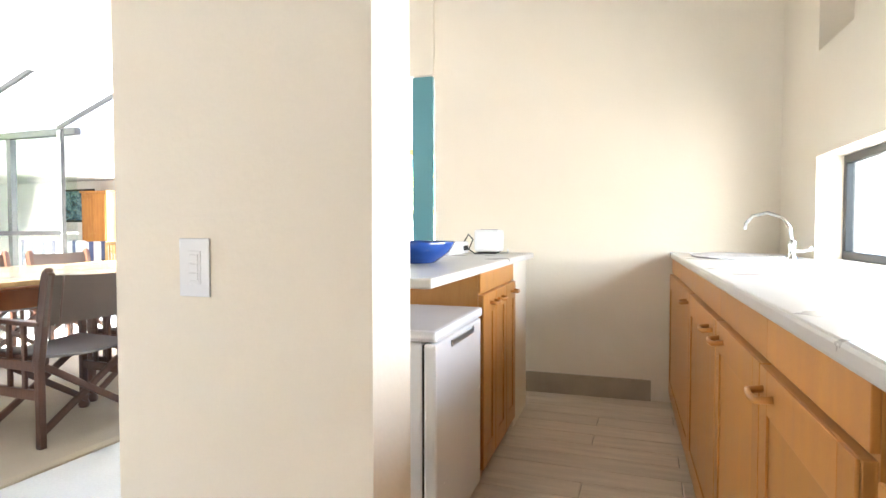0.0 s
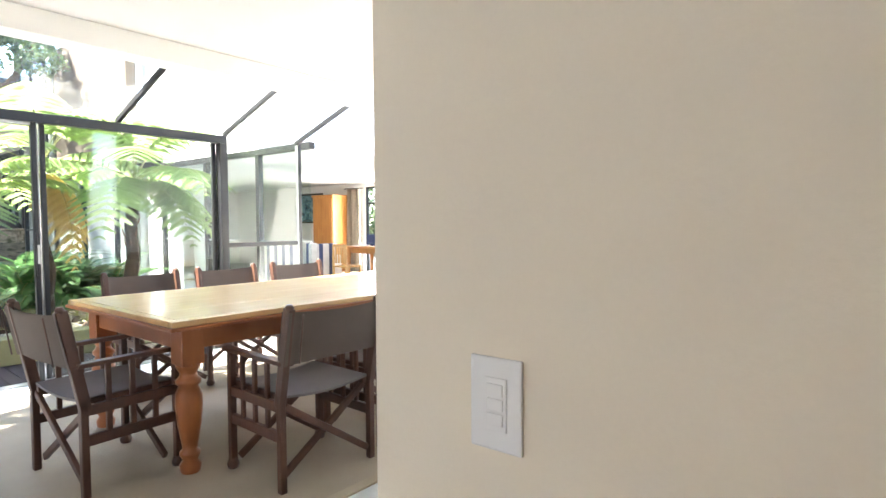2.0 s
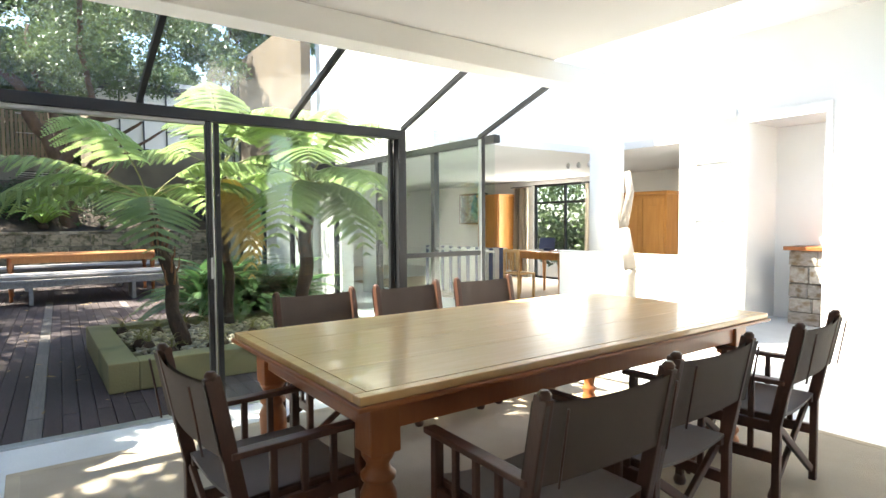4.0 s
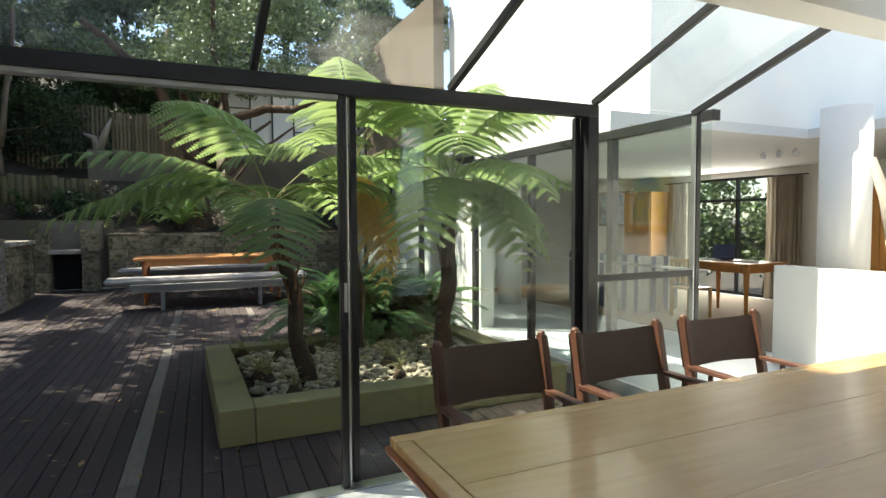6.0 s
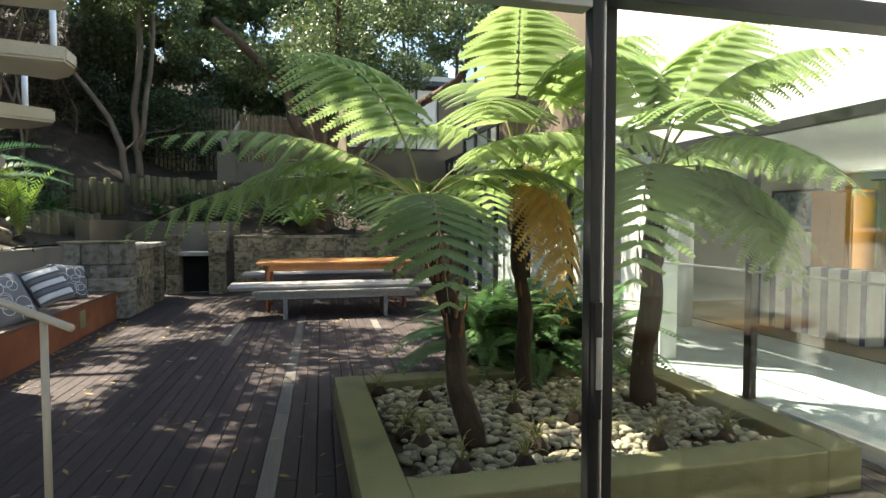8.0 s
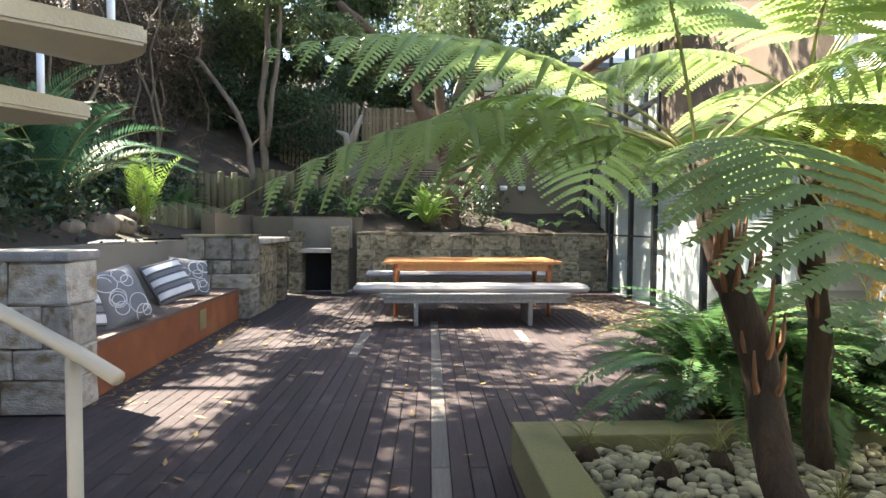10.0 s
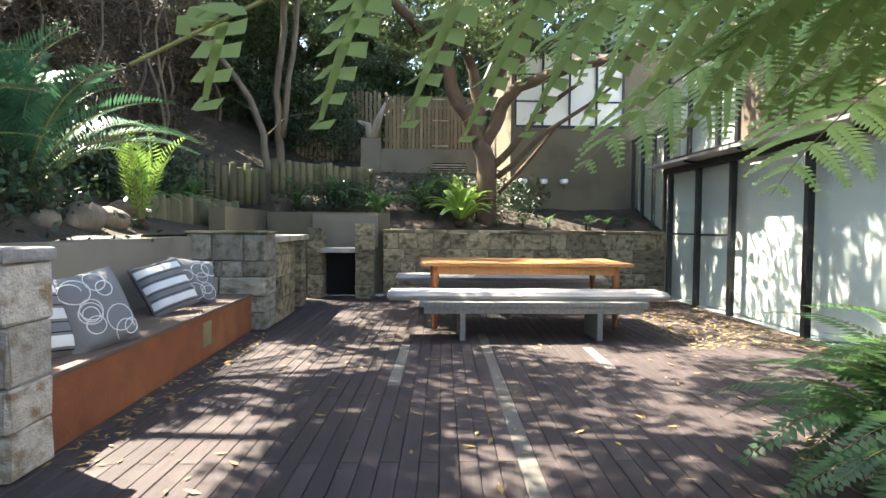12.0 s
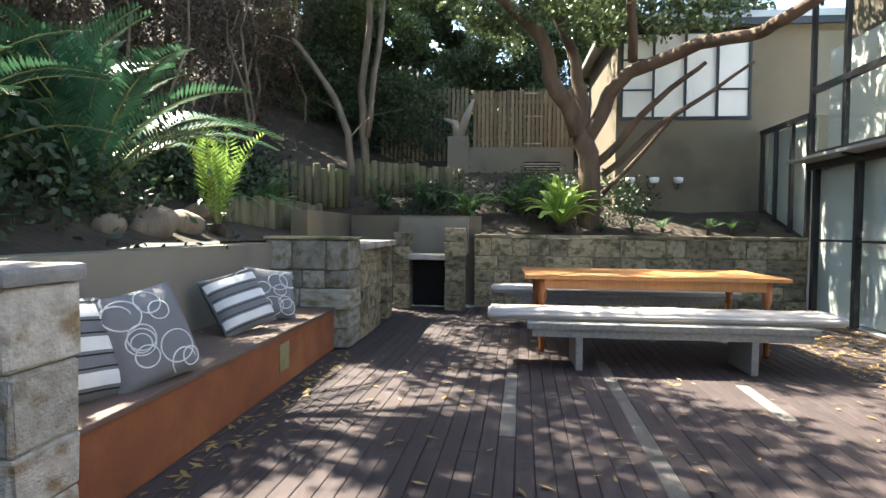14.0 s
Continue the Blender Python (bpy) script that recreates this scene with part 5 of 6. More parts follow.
# ---- dining room ----
def dining_table():
    t = thing("dining_table", "long pine dining table with red-stained turned legs", "table")
    x0, x1, y0, y1 = -4.17, -2.84, 1.44, 4.1
    n = 4
    for k in range(n):
        a, b = x0 + 0.05 + (x1 - x0 - 0.1) * k / n, x0 + 0.05 + (x1 - x0 - 0.1) * (k + 1) / n
        slab("plank", t, a + 0.0008, b - 0.0008, y0 + 0.05, y1 - 0.05, 0.768, 0.8, PINE, "", 0.0015)
    for a, b, c, d in ((x0, x0 + 0.049, y0, y1), (x1 - 0.049, x1, y0, y1), (x0 + 0.05, x1 - 0.05, y0, y0 + 0.049), (x0 + 0.05, x1 - 0.05, y1 - 0.049, y1)):
        slab("edge_board", t, a, b, c, d, 0.77, 0.8, PINE, "", 0.006)
    slab("moulding", t, x0 - 0.012, x1 + 0.012, y0 - 0.012, y1 + 0.012, 0.752, 0.77, PINE_RED, "reddish edge moulding", 0.006)
    for a, b, c, d in ((x0 + 0.1, x0 + 0.13, y0 + 0.12, y1 - 0.12), (x1 - 0.13, x1 - 0.1, y0 + 0.12, y1 - 0.12), (x0 + 0.12, x1 - 0.12, y0 + 0.1, y0 + 0.13), (x0 + 0.12, x1 - 0.12, y1 - 0.13, y1 - 0.1)):
        slab("apron", t, a, b, c, d, 0.635, 0.752, PINE_RED, "", 0.004)
    prof = [(0.040, 0.0), (0.050, 0.02), (0.052, 0.05), (0.036, 0.075), (0.05, 0.1), (0.05, 0.115), (0.036, 0.13), (0.040, 0.16), (0.058, 0.26), (0.066, 0.36), (0.064, 0.41), (0.046, 0.45), (0.06, 0.462), (0.062, 0.48), (0.045, 0.495), (0.04, 0.515), (0.058, 0.545), (0.06, 0.56)]
    for x in (x0 + 0.14, x1 - 0.14):
        for y in (y0 + 0.14, y1 - 0.14):
            bm = bmesh.new()
            lathe(bm, prof, x, y, 20)
            leg = part("leg", bm, PINE_RED, t, "turned red-stained leg", True)
            part("leg_block", boxes((x - 0.058, x + 0.058, y - 0.058, y + 0.058, 0.56, 0.752), bevel=0.005), PINE_RED, leg)


dining_table()


def director_chair():
    """A folding safari chair; it faces +y, with its base in the middle of the seat."""
    c = thing("dining_chair", "dark teak folding safari chair with taupe canvas", "chair", "chairs round the dining table")
    W, D = 0.27, 0.22
    def stick(name, a, b, w, h, up=(0, 0, 1), label=""):
        bm = bmesh.new()
        bar(bm, a, b, w, h, 0.005, up)
        part(name, bm, TEAK, c, label)
    for s in (-1, 1):
        x = s * W
        stick("front_leg", (x, D, 0), (x, D, 0.60), 0.034, 0.034)
        stick("rear_leg", (x, -D, 0), (x, -D, 0.46), 0.034, 0.034)
        stick("back_post", (x, -D + 0.01, 0.40), (x, -D - 0.08, 0.865), 0.034, 0.05, (0, 1, 0))
        stick("armrest", (x, -D - 0.03, 0.61), (x, D + 0.05, 0.61), 0.05, 0.022)
        stick("side_rail", (x, -D, 0.40), (x, D, 0.40), 0.026, 0.05)
        stick("side_rail", (x, -D, 0.26), (x, D, 0.26), 0.026, 0.05)
        for k in range(3):
            y = -D + 0.11 + 0.11 * k
            stick("slat", (x, y, 0.28), (x, y, 0.6), 0.018, 0.026)
        bm = bmesh.new()
        lathe(bm, [(0.026, 0.0), (0.032, 0.02), (0.022, 0.05)], x, D, 10)
        part("foot", bm, TEAK, c, "turned foot")
        bm = bmesh.new()
        lathe(bm, [(0.018, 0.855), (0.021, 0.872), (0.012, 0.884)], x, -D - 0.081, 8)
        part("finial", bm, TEAK, c, "small rounded post cap")
    for y in (D - 0.03, -D + 0.03):
        stick("cross_brace", (-W + 0.02, y, 0.06), (W - 0.02, y + 0.001, 0.40), 0.022, 0.034)
        stick("cross_brace", (-W + 0.02, y - 0.026, 0.40), (W - 0.02, y - 0.025, 0.06), 0.022, 0.034)
    for x in (-W + 0.035, W - 0.035):
        stick("seat_rail", (x, -D + 0.0, 0.425), (x, D + 0.02, 0.425), 0.028, 0.036)
    bm = bmesh.new()
    g = []
    for i in range(13):
        u = -1 + i / 6
        g.append([Vector((u * (W - 0.02), y, 0.452 - 0.022 * (1 - u * u))) for y in (-D, D + 0.02)])
    for dz in (0, -0.012):
        rows = [[bm.verts.new(p + Vector((0, 0, dz))) for p in r] for r in g]
        for a, b in zip(rows, rows[1:]):
            bm.faces.new((a[0], b[0], b[1], a[1])).smooth = True
        if dz == 0:
            keep = rows
    for k in (0, 1):
        for i in range(12):
            bm.faces.new((keep[i][k], keep[i + 1][k], rows[i + 1][k], rows[i][k]))
    part("seat", bm, CANVAS_SEAT, c, "grey canvas sling seat")
    bm = bmesh.new()
    for s in (1, -1):
        rows = []
        for i in range(15):
            u = -1 + i / 7
            bow = -0.030 * (1 - u * u)
            wrap = 0.028 if abs(u) > 0.9 else 0.008
            rows.append([bm.verts.new((u * (W + 0.02), -D - 0.035 - (z - 0.61) * 0.19 + bow + s * wrap, z - (0.012 * (1 - u * u) if z > 0.8 else -0.008 * (1 - u * u)))) for z in (0.60, 0.70, 0.85)])
        for a, b in zip(rows, rows[1:]):
            for k in (0, 1):
                bm.faces.new((a[k], b[k], b[k + 1], a[k + 1])[::s]).smooth = True
    part("backrest", bm, CANVAS, c, "taupe canvas backrest")
    for x in (-W + 0.035, W - 0.035):
        bm = bmesh.new()
        tube(bm, [(x, -D - 0.1, 0.615), (x, -D - 0.135, 0.84)], 0.004, 5)
        part("seam", bm, TEAK, c, "dark stitched seam")
    return c


chair = director_chair()
SEATS = [(-4.58, 2.18, -90), (-4.58, 2.92, -88), (-4.6, 3.66, -92), (-2.62, 2.0, 88), (-2.68, 2.66, 92), (-2.68, 3.55, 96), (-3.36, 1.34, 4)]
chair.matrix_basis = pose(SEATS[0][0], SEATS[0][1], 0.012, 0, 0, SEATS[0][2])
for x, y, a in SEATS[1:]:
    copy_thing(chair, pose(x, y, 0.012, 0, 0, a))
rug = thing("rug", "flat woven beige rug with a bound edge", "rug")
slab("weave", rug, -5.0, -2.22, 0.55, 4.58, 0.0, 0.011, RUG_M, "", 0.0)
for a, b, c, d in ((-5.06, -5.0, 0.49, 4.64), (-2.22, -2.16, 0.49, 4.64), (-5.0, -2.22, 0.49, 0.55), (-5.0, -2.22, 4.58, 4.64)):
    slab("binding", rug, a, b, c, d, 0.0, 0.013, RUG_EDGE, "plain bound edge", 0.004)


def picture(label, x0, x1, y, z0, z1, frame_mat, art, border, mount, group=""):
    p = thing("framed_picture", label, "picture", group)
    for a, b, c, d in ((x0, x1, z0, z0 + border), (x0, x1, z1 - border, z1), (x0, x0 + border, z0 + border, z1 - border), (x1 - border, x1, z0 + border, z1 - border)):
        part("frame", boxes((a, b, y - 0.035, y, c, d), bevel=0.008), frame_mat, p)
    part("mount", boxes((x0 + border, x1 - border, y - 0.015, y, z0 + border, z1 - border)), MAT_BOARD, p, "pale mount")
    k = border + mount
    part("canvas", boxes((x0 + k, x1 - k, y - 0.019, y - 0.015, z0 + k, z1 - k)), art, p, "painted picture")


picture("colourful garden painting in a broad gilt frame", -2.9, -2.05, 6.8, 1.27, 2.13, GILT, painting("garden_painting", ((0.01, 0.05, 0.16), (0.02, 0.22, 0.38), (0.10, 0.30, 0.10), (0.62, 0.52, 0.08), (0.75, 0.72, 0.62), (0.03, 0.10, 0.30)), 5.5, 3.0), 0.07, 0.05)
SEA = painting("seascape", ((0.05, 0.10, 0.20), (0.30, 0.42, 0.55), (0.7, 0.75, 0.78), (0.15, 0.2, 0.2)), 4.0, 8.0)
picture("small seascape in a white mount", -4.86, -4.46, 6.8, 1.42, 2.0, WHITE, SEA, 0.02, 0.12, "pair of pictures")
picture("small coastal picture in a white mount", -4.86, -4.46, 6.8, 0.78, 1.36, WHITE, SEA, 0.02, 0.12, "pair of pictures")
door_trim = structure("door_frame", "white painted frame of the gallery doorway", "door frame")
for a, b, c, d in ((-4.43, -4.37, 0, 2.47), (-3.56, -3.50, 0, 2.47), (-4.37, -3.56, 2.41, 2.47)):
    part("jamb", boxes((a, b, 6.78, 6.97, c, d), bevel=0.004), WHITE, door_trim)
solid("baseboard", boxes((-3.5, -0.92, 6.785, 6.8, 0, 0.09), bevel=0.003), WHITE, "white painted skirting", "skirting", kind="structure")
wall("wall_passage", "white plastered wall beyond the doorway", WHITE, (-5.07, -2.8, 9.0, 9.1, 0, 2.7), (-5.07, -4.97, 6.95, 9.0, 0, 2.6), (-2.8, -2.7, 6.95, 9.1, 0, 2.7))
picture("small framed landscape in the passage", -4.35, -3.85, 9.0, 1.35, 1.75, ENAMEL, SEA, 0.03, 0.05)
sideboard = thing("stone_sideboard", "low stone-faced counter with a wooden top", "counter")
stone_wall(sideboard, -4.6, -3.6, 8.55, 8.98, 0, 0.95, 0.26, BLOCKS_PALE, 55)
slab("top", sideboard, -4.65, -3.55, 8.5, 8.99, 0.95, 1.0, PINE_RED, "red-brown wooden top", 0.006)

# half wall, column and driftwood totem
wall("wall_half", "low white plastered half wall", WHITE, (-6.3, -4.62, 6.12, 6.27, 0, 0.97))
bm = bmesh.new()
tube(bm, [(-5.95, 6.6, 0), (-5.95, 6.6, 2.45)], 0.21, 28)
solid("column", bm, WHITE, "round white plastered column", "column", kind="structure")
bm = bmesh.new()
tube(bm, [(-11.05, 6.05, 0), (-11.05, 6.05, 2.3)], 0.2, 28)
solid("column_inner", bm, WHITE, "round white plastered column in the living room", "column", kind="structure")
totem = thing("driftwood_totem", "tall bleached driftwood totem forked at the top", "sculpture")
for pts, rad in (([(-5.05, 5.85, 0), (-5.08, 5.88, 0.35), (-5.02, 5.85, 0.42)], (0.08, 0.085, 0.075)), ([(-5.04, 5.86, 0.42), (-5.1, 5.9, 0.75), (-5.06, 5.9, 0.82)], (0.06, 0.07, 0.058)),
                 ([(-5.08, 5.9, 0.82), (-5.2, 5.95, 1.25)], (0.068, 0.06)), ([(-5.2, 5.95, 1.22), (-5.3, 6.0, 1.6), (-5.42, 6.03, 1.9)], (0.05, 0.045, 0.035)), ([(-5.2, 5.95, 1.3), (-5.14, 5.97, 1.65), (-5.2, 6.0, 1.88)], (0.048, 0.042, 0.034))):
    bm = bmesh.new()
    tube(bm, pts, rad, 10)
    part("driftwood_piece", bm, DRIFT, totem, "", True)

# ---- living room ----
carpet = thing("carpet", "plain brown living room carpet", "rug")
slab("woven_top", carpet, -13.0, -6.3, 6.6, 10.2, 0.0, 0.012, CARPET, "", 0.0)


def wardrobe(label, x0, x1, y0, y1, h):
    w = thing("wardrobe", label, "wardrobe")
    slab("body", w, x0, x1, y0, y1, 0.06, h, OAK, "", 0.006)
    slab("plinth", w, x0 + 0.02, x1 - 0.02, y0 + 0.02, y1, 0, 0.06, PINE_RED, "", 0.0)
    slab("cornice", w, x0 - 0.03, x1 + 0.03, y0 - 0.03, y1, h, h + 0.05, OAK, "", 0.01)
    m = (x0 + x1) / 2
    for a, b, s in ((x0 + 0.03, m - 0.004, 1), (m + 0.004, x1 - 0.03, -1)):
        d = part("door", boxes((a, b, y0 - 0.022, y0 - 0.002, 0.1, h - 0.05), bevel=0.003), OAK, w)
        part("door_panel", boxes((a + 0.07, b - 0.07, y0 - 0.03, y0 - 0.022, 0.2, h - 0.15), bevel=0.006), OAK, d)
        k = b - 0.04 if s > 0 else a + 0.04
        part("knob", boxes((k - 0.012, k + 0.012, y0 - 0.05, y0 - 0.022, h * 0.5, h * 0.5 + 0.025), bevel=0.005), BRASS, d, "brass knob")


wardrobe("honey oak cupboard beyond the half wall", -6.75, -6.0, 8.0, 8.45, 1.72)
wardrobe("tall honey oak wardrobe in the living room", -12.4, -11.6, 9.8, 10.38, 1.95)
picture("dark blue painting in a narrow black frame", -13.9, -12.7, 10.4, 1.27, 2.1, BLACK_ALU, painting("blue_painting", ((0.01, 0.02, 0.04), (0.04, 0.12, 0.18), (0.25, 0.42, 0.45), (0.02, 0.05, 0.09)), 6.0, 5.0), 0.05, 0.0)
earlier = set(scene.objects)
desk = thing("desk", "honey pine writing desk cluttered with papers", "desk")
slab("desktop", desk, -9.6, -8.45, 7.95, 8.75, 0.76, 0.8, OAK, "", 0.006)
slab("apron", desk, -9.52, -8.53, 8.02, 8.05, 0.66, 0.76, OAK, "", 0.003)
slab("apron", desk, -8.56, -8.53, 8.05, 8.68, 0.66, 0.76, OAK, "", 0.003)
for x in (-9.52, -8.54):
    for y in (8.03, 8.67):
        bm = bmesh.new()
        lathe(bm, [(0.022, 0.012), (0.028, 0.3), (0.04, 0.64), (0.04, 0.76)], x, y, 10)
        part("leg", bm, OAK, desk, "", True)
for i, (x, y, w, h, a, mat) in enumerate(((-9.35, 8.3, 0.3, 0.02, 20, MAT_BOARD), (-9.2, 8.4, 0.22, 0.05, -10, STRIPE_BLUE), (-8.9, 8.35, 0.26, 0.015, 35, PINE_RED), (-8.7, 8.3, 0.2, 0.03, 5, MAT_BOARD))):
    bm = bmesh.new()
    box(bm, -w / 2, w / 2, -w * 0.35, w * 0.35, 0, h, 0.003, pose(x, y, 0.801, 0, 0, a))
    solid("book", bm, mat, "small book or paper stack lying on the desk", "book", "books on the desk")
bm = bmesh.new()
box(bm, -0.15, 0.15, -0.006, 0.006, 0, 0.24, 0.004, pose(-9.3, 8.5, 0.801, -18, 0, 30))
solid("folder", bm, STRIPE_BLUE, "blue folder propped upright on the desk", "folder")
ch = thing("desk_chair", "pale wooden slatted chair at the desk", "chair")
slab("seat", ch, -9.3, -8.9, 7.4, 7.8, 0.42, 0.45, PINE, "", 0.008)
for x in (-9.28, -8.92):
    for y, h in ((7.42, 0.85), (7.78, 0.42)):
        slab("leg", ch, x - 0.018, x + 0.018, y - 0.018, y + 0.018, 0.0125, h, PINE, "", 0.004)
for k in range(4):
    slab("back_slat", ch, -9.22 + 0.075 * k, -9.18 + 0.075 * k, 7.412, 7.428, 0.5, 0.8, PINE, "", 0.003)
slab("back_rail", ch, -9.26, -8.94, 7.405, 7.435, 0.8, 0.86, PINE, "", 0.004)
for ob in [o for o in scene.objects if o not in earlier and o.parent is None]:
    ob.matrix_world = pose(0.5, 0, 0) @ ob.matrix_world


def sofa(label, x0, x1, y0, y1):
    s = thing("sofa", label, "sofa", "striped sofas")
    def striped(name, a, b, c, d, e, f, along_x=True):
        n = max(2, round(((b - a) if along_x else (d - c)) / 0.13))
        base = part(name, boxes((a, b, c, d, e, f), bevel=0.03), STRIPE_WHITE, s, "white upholstery")
        for k in range(0, n, 2):
            if along_x:
                u, v = a + (b - a) * k / n + 0.03, a + (b - a) * (k + 1) / n
                part("stripe", boxes((u, min(v, b - 0.03), c - 0.004, d + 0.004, e + 0.01, f + 0.004), bevel=0.003), STRIPE_BLUE, base, "blue stripe")
            else:
                u, v = c + (d - c) * k / n + 0.03, c + (d - c) * (k + 1) / n
                part("stripe", boxes((a - 0.004, b + 0.004, u, min(v, d - 0.03), e + 0.01, f + 0.004), bevel=0.003), STRIPE_BLUE, base, "blue stripe")
    striped("seat", x0 + 0.02, x1 - 0.18, y0 + 0.2, y1 - 0.2, 0.012, 0.45)
    striped("backrest", x0, x1, y0, y0 + 0.2, 0.012, 0.88)
    striped("arm", x0, x1 - 0.1, y1 - 0.2, y1, 0.012, 0.62)
    striped("side", x1 - 0.18, x1, y0 + 0.2, y1 - 0.2, 0.012, 0.86, False)


sofa("blue and white striped sofa with its back to the hall", -10.8, -9.1, 7.1, 8.0)
for i, x in enumerate((-10.5, -10.1, -9.6)):
    bm = bmesh.new()
    bmesh.ops.create_icosphere(bm, subdivisions=3, radius=0.22)
    for v in bm.verts:
        v.co = pose(x, 7.5, 0.66, 60, 0, 10 * i) @ Vector((v.co.x, v.co.y, v.co.z * 0.35))
    solid("sofa_cushion", bm, STRIPE_WHITE, "plump white cushion on the striped sofa", "cushion", "cushions on the sofa", smooth=True)


def curtain(x0, x1, y, z1, label):
    c = thing("curtain", label, "curtain", "living room curtains")
    bm = bmesh.new()
    n = 60
    cols = []
    for i in range(n + 1):
        x = x0 + (x1 - x0) * i / n
        dy = 0.045 * math.sin(i * 0.85) + 0.015 * math.sin(i * 2.1)
        cols.append([bm.verts.new((x + 0.02 * math.sin(i + z), y + dy * (1 - 0.25 * z / z1), z)) for z in (0.02, z1 * 0.4, z1)])
    for a, b in zip(cols, cols[1:]):
        for k in (0, 1):
            bm.faces.new((a[k], b[k], b[k + 1], a[k + 1])).smooth = True
    bmesh.ops.solidify(bm, geom=bm.faces[:], thickness=0.003)
    part("cloth", bm, CURTAIN_M, c)
    part("rod", boxes((x0 - 0.1, x1 + 0.1, y - 0.012, y + 0.012, z1, z1 + 0.024), bevel=0.004), BLACK_ALU, c, "dark curtain rod")


curtain(-9.4, -8.75, 10.28, 2.15, "cream curtain hanging in loose folds")
curtain(-11.6, -11.1, 10.28, 2.15, "cream curtain gathered beside the window")
gw = structure("window_garden", "black framed garden door of the living room", "window")
for x in (-11.03, -10.1, -9.37):
    member("post", x - 0.025, x + 0.025, 10.44, 10.5, 0, 2.2, parent=gw)
for z in (0.0, 1.75, 2.15):
    member("rail", -11.03, -9.37, 10.445, 10.495, z, z + 0.05, parent=gw)
pane("pane", gw, -11.0, -9.4, 10.468, 10.474, 0.05, 2.15)
shrub = thing("garden_shrub", "bright leafy shrub outside the living room", "shrub", at=pose(-10.8, 12.2, -0.3))
bm = bmesh.new()
tube(bm, [(0, 0, 0), (0.1, 0.1, 1.0), (0, 0.2, 2.0)], (0.07, 0.05, 0.02), 7)
part("trunk", bm, BARK, shrub, "", True)
ob = new("crown", leaf_mesh([(rnd(-1.6, 1.6), rnd(-0.5, 0.8), rnd(0.4, 3.2), 0.7, 0.8, 700) for i in range(16)], 0.07, LEAF, 401))
ob.parent = shrub
for i in range(3):
    sp = thing("ceiling_spot", "small white ceiling spotlight", "lamp", "ceiling spots")
    bm = bmesh.new()
    lathe(bm, [(0.03, 2.2), (0.035, 2.27), (0.012, 2.28), (0.012, 2.3)], -7.3 - 0.22 * i, 7.9, 10)
    part("housing", bm, ENAMEL, sp, "", True)

# ---- kitchen ----
# its walls stand a little askew to the rest of the house
ASKEW = pose(0.345, -0.205, 1.076) @ Matrix.Scale(0.9357, 4) @ pose(0, 0, -1.15) @ pose(0, 0, 0, 0, 0, 1.9) @ pose(0.125, 0, 0)
earlier = set(scene.objects)
wall("wall_kitchen_back", "cream plastered kitchen end wall", CREAM, (-1.48, 0.8, 4.05, 4.2, 0, 4.0), (-1.68, -1.48, 4.02, 4.2, 2.29, 4.0))
wall("wall_kitchen_side", "cream plastered kitchen wall with a window over the worktop", CREAM,
     (0.8, 1.0, -3.0, 1.2, 0, 4.0), (0.8, 1.0, 3.36, 4.2, 0, 4.0), (0.8, 1.0, 1.2, 3.36, 0, 1.0), (0.8, 1.0, 1.2, 3.36, 1.52, 2.05), (0.95, 1.0, 1.2, 3.36, 2.05, 4.0))
def handle_loop(owner, x, y, z, s):
    bm = bmesh.new()
    tube(bm, [(x, y - 0.045, z), (x + s * 0.03, y - 0.04, z - 0.004), (x + s * 0.034, y, z - 0.006), (x + s * 0.03, y + 0.04, z - 0.004), (x, y + 0.045, z)], 0.008, 8)
    part("handle", bm, OAK, owner, "carved wooden pull handle", True)


def cabinet_run(label, face, depth, y0, y1, s, doors, handles, top):
    """Base units along y; s is the way in which the fronts face."""
    xb = face - s * depth
    a, b = min(face, xb), max(face, xb)
    for (d0, d1), hy in zip(doors, handles):
        c = thing("kitchen_cabinet", label, "cabinet", "kitchen base units")
        slab("body", c, a, b, d0, d1, 0.06, 0.965, OAK, "", 0.0)
        slab("plinth", c, a + 0.01, b - 0.01, d0, d1, 0, 0.06, PINE_RED, "recessed plinth", 0.0)
        slab("fascia", c, min(face, face + s * 0.012), max(face, face + s * 0.012), d0, d1, 0.868, 0.962, OAK, "plain top rail", 0.002)
        f0, f1 = min(face, face + s * 0.02), max(face, face + s * 0.02)
        d = slab("door", c, f0, f1, d0 + 0.004, d1 - 0.004, 0.07, 0.858, OAK, "", 0.003)
        g0, g1 = min(face + s * 0.02, face + s * 0.026), max(face + s * 0.02, face + s * 0.026)
        for u, v, p, q in ((d0 + 0.004, d0 + 0.07, 0.07, 0.858), (d1 - 0.07, d1 - 0.004, 0.07, 0.858), (d0 + 0.07, d1 - 0.07, 0.765, 0.858), (d0 + 0.07, d1 - 0.07, 0.07, 0.16)):
            slab("door_rail", d, g0, g1, u, v, p, q, OAK, "", 0.002)
        handle_loop(d, face + s * 0.026, hy, 0.812, s)


